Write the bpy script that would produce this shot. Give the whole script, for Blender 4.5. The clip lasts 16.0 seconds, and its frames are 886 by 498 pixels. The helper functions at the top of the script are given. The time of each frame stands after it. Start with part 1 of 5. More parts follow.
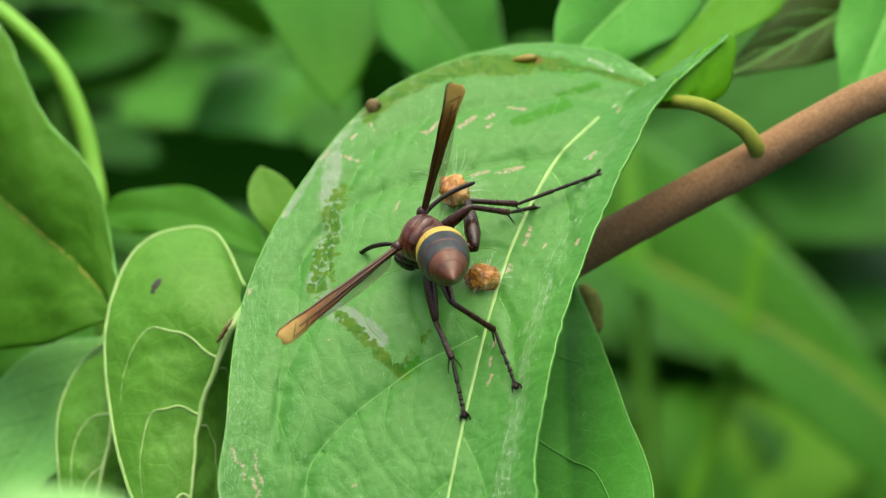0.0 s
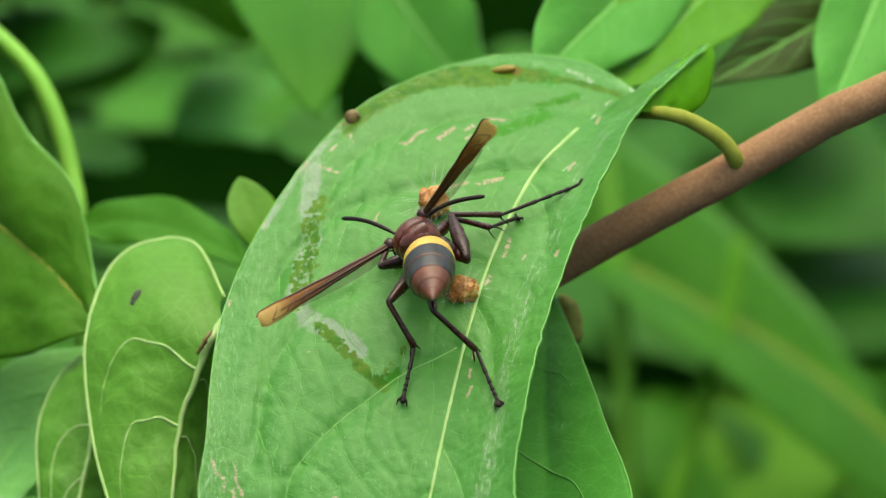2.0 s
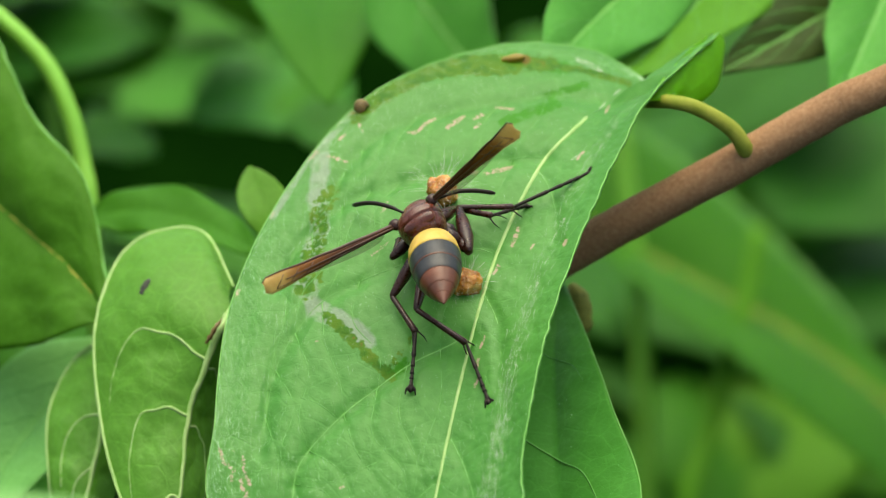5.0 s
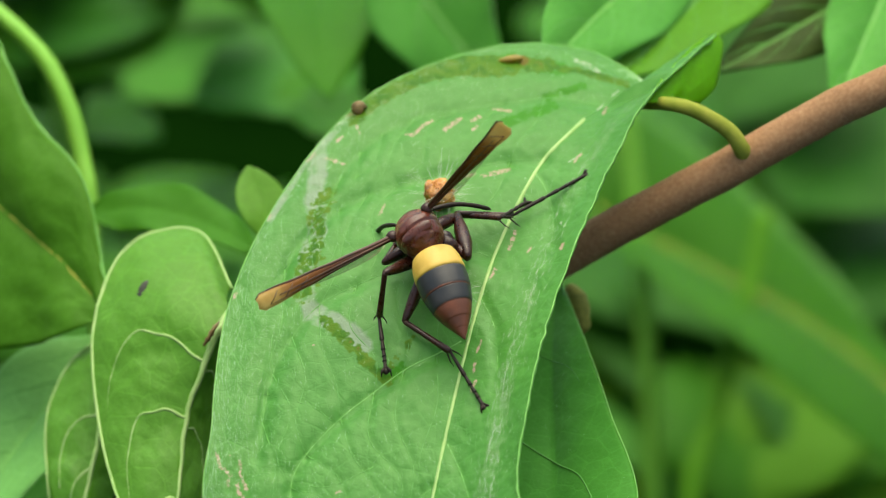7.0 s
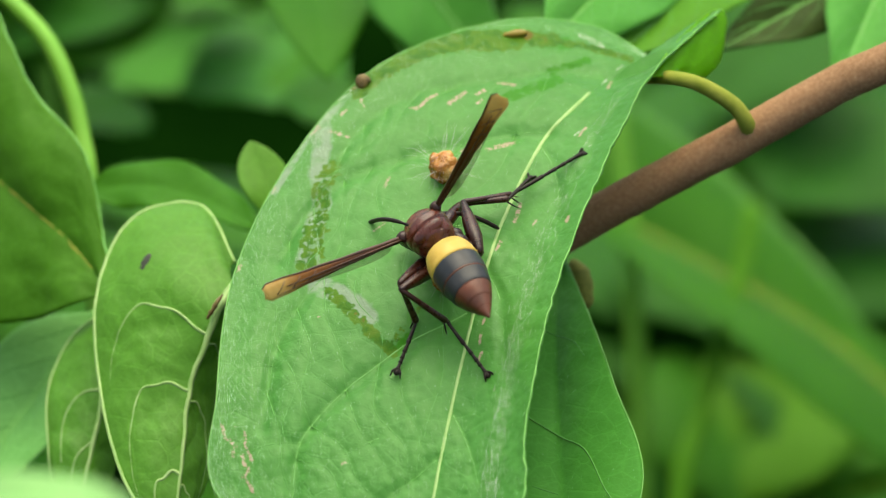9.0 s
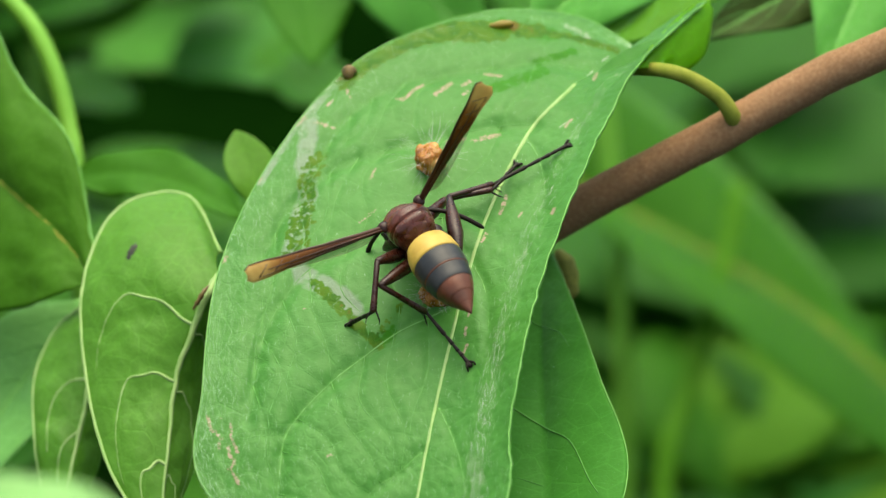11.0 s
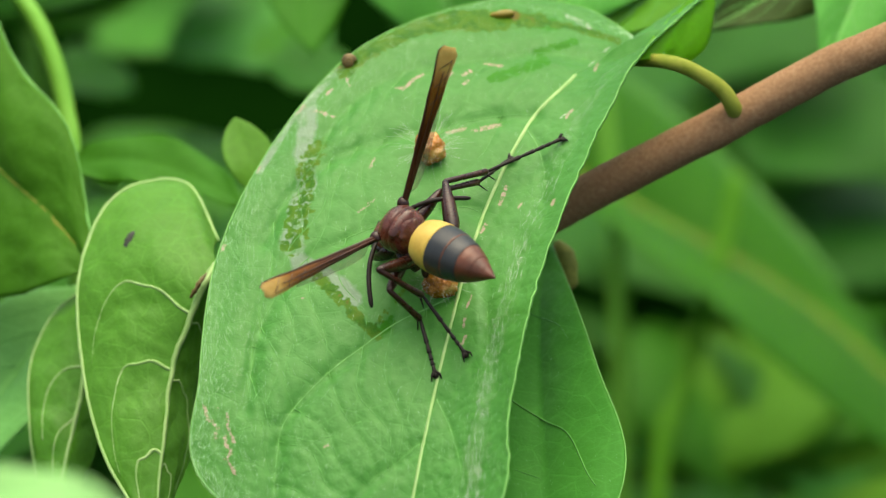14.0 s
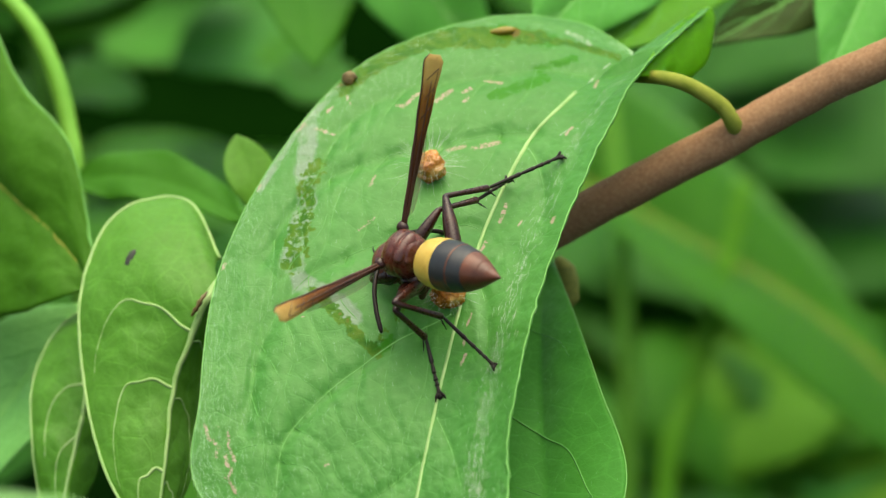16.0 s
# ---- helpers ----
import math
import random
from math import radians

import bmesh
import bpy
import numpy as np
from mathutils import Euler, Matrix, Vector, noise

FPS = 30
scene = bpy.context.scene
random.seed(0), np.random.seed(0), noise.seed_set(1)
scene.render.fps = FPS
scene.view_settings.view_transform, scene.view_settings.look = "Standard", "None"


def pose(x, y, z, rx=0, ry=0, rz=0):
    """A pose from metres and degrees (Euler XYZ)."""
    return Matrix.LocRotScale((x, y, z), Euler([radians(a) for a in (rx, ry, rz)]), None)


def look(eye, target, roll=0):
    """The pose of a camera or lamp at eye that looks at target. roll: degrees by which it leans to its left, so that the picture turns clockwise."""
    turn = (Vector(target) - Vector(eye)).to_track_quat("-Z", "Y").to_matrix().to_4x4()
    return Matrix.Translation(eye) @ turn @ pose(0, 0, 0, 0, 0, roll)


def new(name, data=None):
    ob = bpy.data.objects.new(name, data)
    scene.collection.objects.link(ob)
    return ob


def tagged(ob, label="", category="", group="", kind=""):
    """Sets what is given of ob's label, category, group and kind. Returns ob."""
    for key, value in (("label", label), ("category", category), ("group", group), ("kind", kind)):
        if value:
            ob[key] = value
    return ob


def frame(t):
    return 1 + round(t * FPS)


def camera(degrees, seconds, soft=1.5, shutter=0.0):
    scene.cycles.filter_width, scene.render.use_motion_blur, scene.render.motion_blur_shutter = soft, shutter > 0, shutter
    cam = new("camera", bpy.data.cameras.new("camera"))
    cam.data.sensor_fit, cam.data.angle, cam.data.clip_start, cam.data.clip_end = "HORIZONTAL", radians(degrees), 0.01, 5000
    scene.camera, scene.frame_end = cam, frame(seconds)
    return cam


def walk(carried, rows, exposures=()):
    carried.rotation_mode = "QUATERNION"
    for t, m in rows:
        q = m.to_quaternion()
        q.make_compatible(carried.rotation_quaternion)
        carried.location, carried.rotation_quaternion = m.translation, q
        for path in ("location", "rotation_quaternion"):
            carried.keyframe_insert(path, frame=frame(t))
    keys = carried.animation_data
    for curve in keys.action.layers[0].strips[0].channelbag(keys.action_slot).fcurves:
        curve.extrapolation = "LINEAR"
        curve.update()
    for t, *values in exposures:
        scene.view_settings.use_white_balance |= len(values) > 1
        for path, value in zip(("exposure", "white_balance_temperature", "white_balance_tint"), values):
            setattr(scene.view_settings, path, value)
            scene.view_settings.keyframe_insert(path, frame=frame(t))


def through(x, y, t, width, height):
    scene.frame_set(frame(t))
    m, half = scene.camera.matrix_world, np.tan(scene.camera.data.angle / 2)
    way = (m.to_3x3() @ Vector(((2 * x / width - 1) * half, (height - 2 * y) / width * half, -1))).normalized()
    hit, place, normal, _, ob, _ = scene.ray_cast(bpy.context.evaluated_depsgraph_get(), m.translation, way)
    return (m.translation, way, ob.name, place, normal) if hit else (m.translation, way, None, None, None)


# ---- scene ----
cam = camera(16.0, 16.0, 1.25)
cam.data.dof.use_dof = True
cam.data.dof.focus_distance = 0.453
cam.data.dof.aperture_fstop = 18.0
PATH = [
    (0, (-0.00001, -0.41691, 1.19440), (0.00001, 0.00011, 1.00024), -0.02),
    (0.5, (-0.00051, -0.41636, 1.19446), (0.00127, 0.00052, 1.00002), -0.15),
    (1, (-0.00050, -0.41686, 1.19423), (0.00052, 0.00094, 1.00175), -0.05),
    (1.5, (-0.00146, -0.41701, 1.19438), (0.00060, 0.00075, 1.00184), -0.04),
    (2, (-0.00001, -0.41660, 1.19663), (0.00301, 0.00021, 1.00205), 0.07),
    (2.5, (0.00026, -0.41705, 1.19520), (0.00417, -0.00035, 1.00040), 0.10),
    (3, (0.00102, -0.41638, 1.19623), (0.00443, -0.00058, 0.99951), 0.10),
    (3.5, (0.00149, -0.41626, 1.19671), (0.00424, -0.00096, 0.99893), 0.05),
    (4, (0.00301, -0.41572, 1.19721), (0.00481, -0.00001, 1.00027), -0.06),
    (4.5, (0.00294, -0.41555, 1.19741), (0.00352, 0.00016, 1.00049), -0.06),
    (4.7, (0.00287, -0.41615, 1.19664), (0.00245, -0.00010, 1.00041), -0.17),
    (6.8, (0.00457, -0.41389, 1.20205), (0.00174, -0.00008, 1.00116), -0.29),
    (7, (0.00521, -0.41372, 1.20229), (0.00225, -0.00010, 1.00103), -0.35),
    (7.5, (0.00496, -0.41427, 1.19963), (0.00415, -0.00046, 0.99873), -0.35),
    (8, (0.00391, -0.41434, 1.19872), (0.00321, -0.00062, 0.99763), -0.25),
    (8.5, (0.00020, -0.41504, 1.19730), (0.00042, -0.00085, 0.99717), -0.08),
    (9, (0.00051, -0.41529, 1.19673), (0.00149, -0.00093, 0.99697), 0.07),
    (9.2, (0.00106, -0.41496, 1.19714), (0.00349, -0.00104, 0.99647), 0.23),
    (11.3, (0.00063, -0.41418, 1.20040), (0.00355, -0.00195, 0.99631), 0.29),
    (11.5, (0.00077, -0.41376, 1.20036), (0.00240, -0.00112, 0.99707), 0.33),
    (12, (-0.00040, -0.41399, 1.20055), (0.00074, -0.00132, 0.99732), 0.30),
    (12.5, (-0.00051, -0.41406, 1.19976), (0.00140, -0.00164, 0.99604), 0.25),
    (13, (-0.00002, -0.41415, 1.19984), (0.00365, -0.00182, 0.99595), 0.43),
    (13.5, (-0.00110, -0.41389, 1.19899), (0.00228, -0.00099, 0.99625), 0.59),
    (14, (-0.00006, -0.41210, 1.20017), (0.00374, -0.00089, 0.99404), 0.84),
    (14.5, (0.00121, -0.41282, 1.19969), (0.00513, -0.00115, 0.99448), 0.79),
    (15, (0.00084, -0.41250, 1.20035), (0.00373, -0.00044, 0.99590), 0.73),
    (15.5, (0.00170, -0.41179, 1.20113), (0.00335, -0.00052, 0.99508), 0.50),
    (16, (0.00193, -0.41142, 1.20281), (0.00367, -0.00023, 0.99661), 0.51),
]
walk(cam, [(t, look(eye, target, roll)) for t, eye, target, roll in PATH], [(0, 1.02, 7550, 0), (16, 1.02, 7550, 0)])

# ---- sky and light: bright overcast ----
world = bpy.data.worlds.new("overcast_sky")
scene.world = world
world.use_nodes = True
wn, wl = world.node_tree.nodes, world.node_tree.links
sky = wn.new("ShaderNodeTexSky")
sky.sky_type, sky.sun_disc = "NISHITA", False
sky.sun_elevation, sky.sun_rotation = radians(81), radians(8)
sky.air_density, sky.dust_density = 1.0, 4.0
wn["Background"].inputs["Strength"].default_value = 0.15
wl.new(sky.outputs[0], wn["Background"].inputs["Color"])
sun = new("sun", bpy.data.lights.new("sun", "SUN"))
sun.data.energy, sun.data.angle, sun.data.color = 2.1, radians(80), (1.0, 0.97, 0.92)
sun.matrix_world = look((0.05, 0.38, 3.5), (0, 0, 1.0))

# ---- plan: millimetres round the middle of the big leaf, tilted 25 degrees to the ground ----
TILT = radians(25)
MM = 0.001
CENTRE = Vector((0, 0, 1.0))
AX, AY, AZ = Vector((1, 0, 0)), Vector((0, math.sin(TILT), math.cos(TILT))), Vector((0, math.cos(TILT), -math.sin(TILT)))


def plan(p):
    return CENTRE + MM * (p[0] * AX + p[1] * AY + p[2] * AZ)


# the slope of the big leaf, on which the wasp walks
SLOPE = Matrix(((1, 0, 0), (0, 0.8, 0.6), (0, 0.6, -0.8)))


def on_leaf(x, y, h):
    """A place on the leaf's slope, in plan millimetres: along, up the slope, above it."""
    return SLOPE.transposed() @ Vector((x, y, h))


# ---- materials ----
def material(name):
    m = bpy.data.materials.new(name)
    m.use_nodes = True
    return m, m.node_tree.nodes, m.node_tree.links, m.node_tree.nodes["Principled BSDF"]


def noise_node(nodes, links, scale, detail=4.0, rough=0.6, coord=None):
    n = nodes.new("ShaderNodeTexNoise")
    n.inputs["Scale"].default_value, n.inputs["Detail"].default_value, n.inputs["Roughness"].default_value = scale, detail, rough
    if coord:
        links.new(coord, n.inputs["Vector"])
    return n


def ramp_node(nodes, links, source, stops):
    r = nodes.new("ShaderNodeValToRGB")
    els = r.color_ramp.elements
    while len(els) < len(stops):
        els.new(0.5)
    for el, (pos, col) in zip(els, stops):
        el.position, el.color = pos, (*col, 1) if len(col) == 3 else col
    links.new(source, r.inputs[0])
    return r


def mixed(nodes, links, fac, a, b, mode="MIX"):
    m = nodes.new("ShaderNodeMix")
    m.data_type, m.blend_type = "RGBA", mode
    for sock, val in ((m.inputs[0], fac), (m.inputs[6], a), (m.inputs[7], b)):
        if isinstance(val, (int, float)):
            sock.default_value = val
        elif isinstance(val, tuple):
            sock.default_value = (*val, 1)
        else:
            links.new(val, sock)
    return m.outputs[2]


def math_node(nodes, links, op, a, b=None):
    m = nodes.new("ShaderNodeMath")
    m.operation = op
    for sock, val in zip(m.inputs, (a, b)):
        if val is None:
            continue
        if isinstance(val, (int, float)):
            sock.default_value = val
        else:
            links.new(val, sock)
    return m.outputs[0]


def bumped(nodes, links, bsdf, height, strength, distance):
    b = nodes.new("ShaderNodeBump")
    b.inputs["Strength"].default_value, b.inputs["Distance"].default_value = strength, distance
    links.new(height, b.inputs["Height"])
    links.new(b.outputs[0], bsdf.inputs["Normal"])
    return b


def foliage(name, dark, light, through=0.35, gloss=0.45, marks=False, spec=0.14, glow=(0.25, 0.45, 0.05), sheen=0.05):
    """Leaf tissue: mottled green, matt sheen, light shining through. marks: the insect damage and a painted glint kept
    in the mesh.
    """
    m, nodes, links, bsdf = material(name)
    pos = nodes.new("ShaderNodeTexCoord").outputs["Object"]
    big = noise_node(nodes, links, 45.0, 3.0, 0.55, pos)
    fine = noise_node(nodes, links, 900.0, 3.0, 0.6, pos)
    rnd = nodes.new("ShaderNodeObjectInfo").outputs["Random"]
    base = ramp_node(nodes, links, big.outputs[0], [(0.3, dark), (0.7, light)]).outputs[0]
    base = mixed(nodes, links, math_node(nodes, links, "MULTIPLY", fine.outputs[0], 0.5), base, tuple(c * 0.6 for c in dark))
    net = []
    for sc, k in ((230.0, 0.05), (720.0, 0.07)):
        vo = nodes.new("ShaderNodeTexVoronoi")
        vo.feature = "DISTANCE_TO_EDGE"
        vo.inputs["Scale"].default_value = sc
        links.new(mixed(nodes, links, 0.0015, pos, big.outputs["Color"], "ADD"), vo.inputs["Vector"])
        net.append(ramp_node(nodes, links, vo.outputs["Distance"], [(0.0, (1, 1, 1)), (k, (0, 0, 0))]).outputs[0])
    base = mixed(nodes, links, math_node(nodes, links, "MULTIPLY", net[0], 0.13 if not marks else 0.05), base, tuple(min(c * 1.7 + 0.02, 1) for c in light))
    base = mixed(nodes, links, math_node(nodes, links, "MULTIPLY", net[1], 0.11 if not marks else 0.05), base, tuple(min(c * 1.6 + 0.02, 1) for c in light))
    tint = ramp_node(nodes, links, rnd, [(0.0, (0.85, 0.95, 0.9)), (1.0, (1.12, 1.05, 1.0))]).outputs[0]
    base = mixed(nodes, links, 1.0, base, tint, "MULTIPLY")
    height = math_node(nodes, links, "ADD", math_node(nodes, links, "MULTIPLY", big.outputs[0], 0.6), fine.outputs[0])
    height = math_node(nodes, links, "SUBTRACT", height, math_node(nodes, links, "ADD", math_node(nodes, links, "MULTIPLY", net[0], 0.22), math_node(nodes, links, "MULTIPLY", net[1], 0.12)))
    rough = ramp_node(nodes, links, fine.outputs[0], [(0.2, (gloss - 0.08,) * 3), (0.8, (gloss + 0.15,) * 3)]).outputs[0]
    if marks:
        speck = noise_node(nodes, links, 2300.0, 2.0, 0.7, pos)
        blot = noise_node(nodes, links, 1000.0, 1.5, 0.5, pos)
        soft = noise_node(nodes, links, 300.0, 2.0, 0.5, pos)
        gloss_k = None
        olive = ramp_node(nodes, links, noise_node(nodes, links, 620.0, 3.0, 0.6, pos).outputs[0], [(0.36, (0.024, 0.12, 0.003)), (0.52, (0.060, 0.165, 0.005)), (0.72, (0.080, 0.165, 0.007))]).outputs[0]
        for attr, col, n, cut, fade in (("wet", (0.035, 0.20, 0.008), blot, 0.58, 0.05), ("scrape", (0.21, 0.30, 0.19), soft, 0.57, 0.06), ("mine", olive, blot, 0.59, 0.03),
                                        ("rust", (0.13, 0.095, 0.008), blot, 0.66, 0.03), ("chalk_glint", (0.46, 0.50, 0.38), speck, 0.66, 0.03), ("nibble", (0.42, 0.30, 0.22), speck, 0.69, 0.03)):
            a = nodes.new("ShaderNodeAttribute")
            a.attribute_name = attr
            s = math_node(nodes, links, "ADD", a.outputs["Fac"], n.outputs[0])
            k = ramp_node(nodes, links, math_node(nodes, links, "MULTIPLY", s, 0.5), [(cut - fade, (0, 0, 0)), (cut + fade, (1, 1, 1))]).outputs[0]
            base = mixed(nodes, links, k, base, col)
            gloss_k = k if gloss_k is None else math_node(nodes, links, "MAXIMUM", gloss_k, k)
        rough = mixed(nodes, links, gloss_k, rough, (0.5, 0.5, 0.5))
        links.new(ramp_node(nodes, links, gloss_k, [(0.0, (spec,) * 3), (1.0, (0.15,) * 3)]).outputs[0], bsdf.inputs["Specular IOR Level"])
    links.new(base, bsdf.inputs["Base Color"])
    links.new(rough, bsdf.inputs["Roughness"])
    bsdf.inputs["Specular IOR Level"].default_value = spec
    bsdf.inputs["Sheen Weight"].default_value = sheen
    bsdf.inputs["Sheen Roughness"].default_value = 0.4
    bumped(nodes, links, bsdf, height, 0.32, 0.00035)
    trans = nodes.new("ShaderNodeBsdfTranslucent")
    links.new(mixed(nodes, links, 0.5, base, glow), trans.inputs["Color"])
    mix = nodes.new("ShaderNodeMixShader")
    mix.inputs[0].default_value = through
    links.new(bsdf.outputs[0], mix.inputs[1])
    links.new(trans.outputs[0], mix.inputs[2])
    links.new(mix.outputs[0], nodes["Material Output"].inputs["Surface"])
    return m


def coat(name, stops, scale=300.0, rough=0.45, metal=0.0, relief=0.3, depth=0.0002, detail=4.0, through=0.0, spec=0.4):
    """A mottled surface: colours along a noise, with fine relief."""
    m, nodes, links, bsdf = material(name)
    pos = nodes.new("ShaderNodeTexCoord").outputs["Object"]
    n = noise_node(nodes, links, scale, detail, 0.6, pos)
    fine = noise_node(nodes, links, scale * 6, 2.0, 0.6, pos)
    links.new(ramp_node(nodes, links, n.outputs[0], stops).outputs[0], bsdf.inputs["Base Color"])
    links.new(ramp_node(nodes, links, fine.outputs[0], [(0.25, (max(rough - 0.1, 0.05),) * 3), (0.75, (rough + 0.12,) * 3)]).outputs[0], bsdf.inputs["Roughness"])
    bsdf.inputs["Metallic"].default_value = metal
    bsdf.inputs["Specular IOR Level"].default_value = spec
    if through:
        bsdf.inputs["Subsurface Weight"].default_value = through
        bsdf.inputs["Subsurface Scale"].default_value = 0.002
    bumped(nodes, links, bsdf, math_node(nodes, links, "ADD", n.outputs[0], math_node(nodes, links, "MULTIPLY", fine.outputs[0], 0.5)), relief, depth)
    return m


LEAF_MAIN = foliage("downy_leaf", (0.044, 0.22, 0.022), (0.066, 0.27, 0.040), 0.28, 0.45, True, 0.38, sheen=0.06)
LEAF_MID = foliage("green_leaf", (0.036, 0.18, 0.006), (0.056, 0.225, 0.012), 0.4, 0.5)
LEAF_YOUNG = foliage("young_leaf", (0.10, 0.30, 0.016), (0.14, 0.37, 0.036), 0.4, 0.42, False, 0.35)
LEAF_PALE = foliage("pale_leaf", (0.06, 0.27, 0.03), (0.09, 0.33, 0.05), 0.3, 0.45, sheen=0.12)
LEAF_HANG = foliage("bright_leaf", (0.09, 0.27, 0.012), (0.12, 0.33, 0.02), 0.4, 0.5)
# lobe's base and glow colours raised above the leaf's, to look lit through
LEAF_LOBE = foliage("thin_lit_lobe", (0.15, 0.46, 0.010), (0.20, 0.54, 0.02), 0.72, 0.45, False, 0.3, (0.75, 1.0, 0.10))
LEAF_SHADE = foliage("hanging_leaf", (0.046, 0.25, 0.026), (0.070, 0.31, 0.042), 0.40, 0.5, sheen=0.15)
LEAF_NEAR = foliage("near_leaf", (0.30, 0.58, 0.19), (0.36, 0.62, 0.25), 0.3, 0.5)
LEAF_SOFT = foliage("soft_leaf", (0.13, 0.38, 0.09), (0.17, 0.44, 0.12), 0.3, 0.5)
LEAF_BROAD = foliage("broad_leaf", (0.030, 0.15, 0.004), (0.046, 0.19, 0.009), 0.4, 0.5)
LEAF_SIDE = foliage("side_leaf", (0.062, 0.195, 0.008), (0.085, 0.24, 0.014), 0.4, 0.5)
LEAF_DULL = foliage("dull_leaf", (0.016, 0.036, 0.004), (0.045, 0.08, 0.012), 0.2, 0.6)
LEAF_DEEP = foliage("deep_leaf", (0.020, 0.12, 0.008), (0.035, 0.16, 0.014), 0.4, 0.5)
LEAF_BACK = foliage("background_leaf", (0.038, 0.18, 0.012), (0.068, 0.25, 0.025), 0.4, 0.5)
VEIN = coat("leaf_vein", [(0.3, (0.20, 0.36, 0.09)), (0.7, (0.29, 0.43, 0.15))], 400.0, 0.5)
VEIN_DIM = coat("sunken_leaf_vein", [(0.3, (0.07, 0.26, 0.03)), (0.7, (0.095, 0.30, 0.045))], 400.0, 0.5)
VEIN_SOFT = coat("fine_leaf_vein", [(0.3, (0.11, 0.33, 0.05)), (0.7, (0.15, 0.38, 0.08))], 400.0, 0.5)
PETIOLE = coat("leaf_stalk", [(0.3, (0.16, 0.20, 0.02)), (0.7, (0.24, 0.26, 0.04))], 500.0, 0.75, spec=0.2)
MUD = coat("wet_dropping", [(0.3, (0.12, 0.085, 0.005)), (0.7, (0.22, 0.16, 0.012))], 900.0, 0.35)
STALK = coat("young_stem", [(0.3, (0.14, 0.38, 0.03)), (0.7, (0.19, 0.45, 0.05))], 200.0, 0.5)
BARK = coat("twig_bark", [(0.25, (0.21, 0.108, 0.052)), (0.5, (0.265, 0.145, 0.072)), (0.75, (0.34, 0.20, 0.108))], 1700.0, 0.75, 0, 0.5, 0.0002, 5.0, 0.0, 0.2)
# near-black green: the shade under dense foliage is put into the soil's colour
SOIL = coat("shade_dark_soil", [(0.3, (0.0006, 0.005, 0.0004)), (0.7, (0.0016, 0.010, 0.0008))], 6.0, 0.95, 0, 0.6, 0.02, 4.0, 0.0, 0.0)
CHITIN = coat("red_brown_shell", [(0.28, (0.026, 0.006, 0.003)), (0.5, (0.078, 0.016, 0.007)), (0.72, (0.16, 0.038, 0.017))], 330.0, 0.3, 0, 0.45, 0.00014, 5.0, 0.0, 0.5)
shell_bsdf = CHITIN.node_tree.nodes["Principled BSDF"]
shell_bsdf.inputs["Sheen Weight"].default_value, shell_bsdf.inputs["Sheen Roughness"].default_value = 0.1, 0.35
shell_bsdf.inputs["Sheen Tint"].default_value = (0.85, 0.62, 0.45, 1)
CHITIN_LEG = coat("leg_shell", [(0.3, (0.010, 0.003, 0.0018)), (0.7, (0.034, 0.008, 0.004))], 260.0, 0.3, 0, 0.2, 0.0001, 3.0, 0.0, 0.35)
CHITIN_DARK = coat("tarsus_shell", [(0.3, (0.006, 0.004, 0.003)), (0.7, (0.014, 0.007, 0.004))], 350.0, 0.45, 0, 0.3, 0.0001, 4.0, 0.0, 0.2)
BLACK_BAND = coat("slate_band", [(0.35, (0.013, 0.015, 0.017)), (0.53, (0.026, 0.026, 0.027)), (0.64, (0.095, 0.034, 0.017))], 150.0, 0.42, 0, 0.2, 0.0001)
YELLOW = coat("yellow_band", [(0.25, (0.34, 0.20, 0.03)), (0.42, (0.48, 0.315, 0.055)), (0.7, (0.56, 0.385, 0.085))], 260.0, 0.42, 0, 0.25, 0.0001)
TAIL = coat("rust_tail", [(0.3, (0.045, 0.016, 0.009)), (0.7, (0.13, 0.038, 0.016))], 260.0, 0.40, 0, 0.2, 0.0001)
EYE = coat("compound_eye", [(0.3, (0.01, 0.006, 0.004)), (0.7, (0.02, 0.01, 0.006))], 900.0, 0.2)
PREY = coat("amber_flesh", [(0.3, (0.09, 0.032, 0.004)), (0.5, (0.31, 0.125, 0.015)), (0.70, (0.55, 0.34, 0.11))], 420.0, 0.22, 0, 0.5, 0.0004, 5.0, 0.3)
FUZZ = coat("pale_hair", [(0.3, (0.6, 0.6, 0.5)), (0.7, (0.75, 0.73, 0.65))], 500.0, 0.5)
PILE = coat("golden_hair", [(0.3, (0.24, 0.15, 0.08)), (0.7, (0.42, 0.31, 0.19))], 500.0, 0.5)
DOWN = coat("leaf_down", [(0.3, (0.36, 0.58, 0.30)), (0.7, (0.5, 0.7, 0.44))], 500.0, 0.5)
SNAIL = coat("brown_shell", [(0.3, (0.06, 0.038, 0.008)), (0.7, (0.19, 0.125, 0.035))], 700.0, 0.35)
DROPPING = coat("dark_speck", [(0.3, (0.015, 0.02, 0.012)), (0.7, (0.04, 0.045, 0.03))], 900.0, 0.7)
BUD = coat("dry_bud", [(0.3, (0.09, 0.11, 0.012)), (0.7, (0.18, 0.19, 0.03))], 600.0, 0.8)


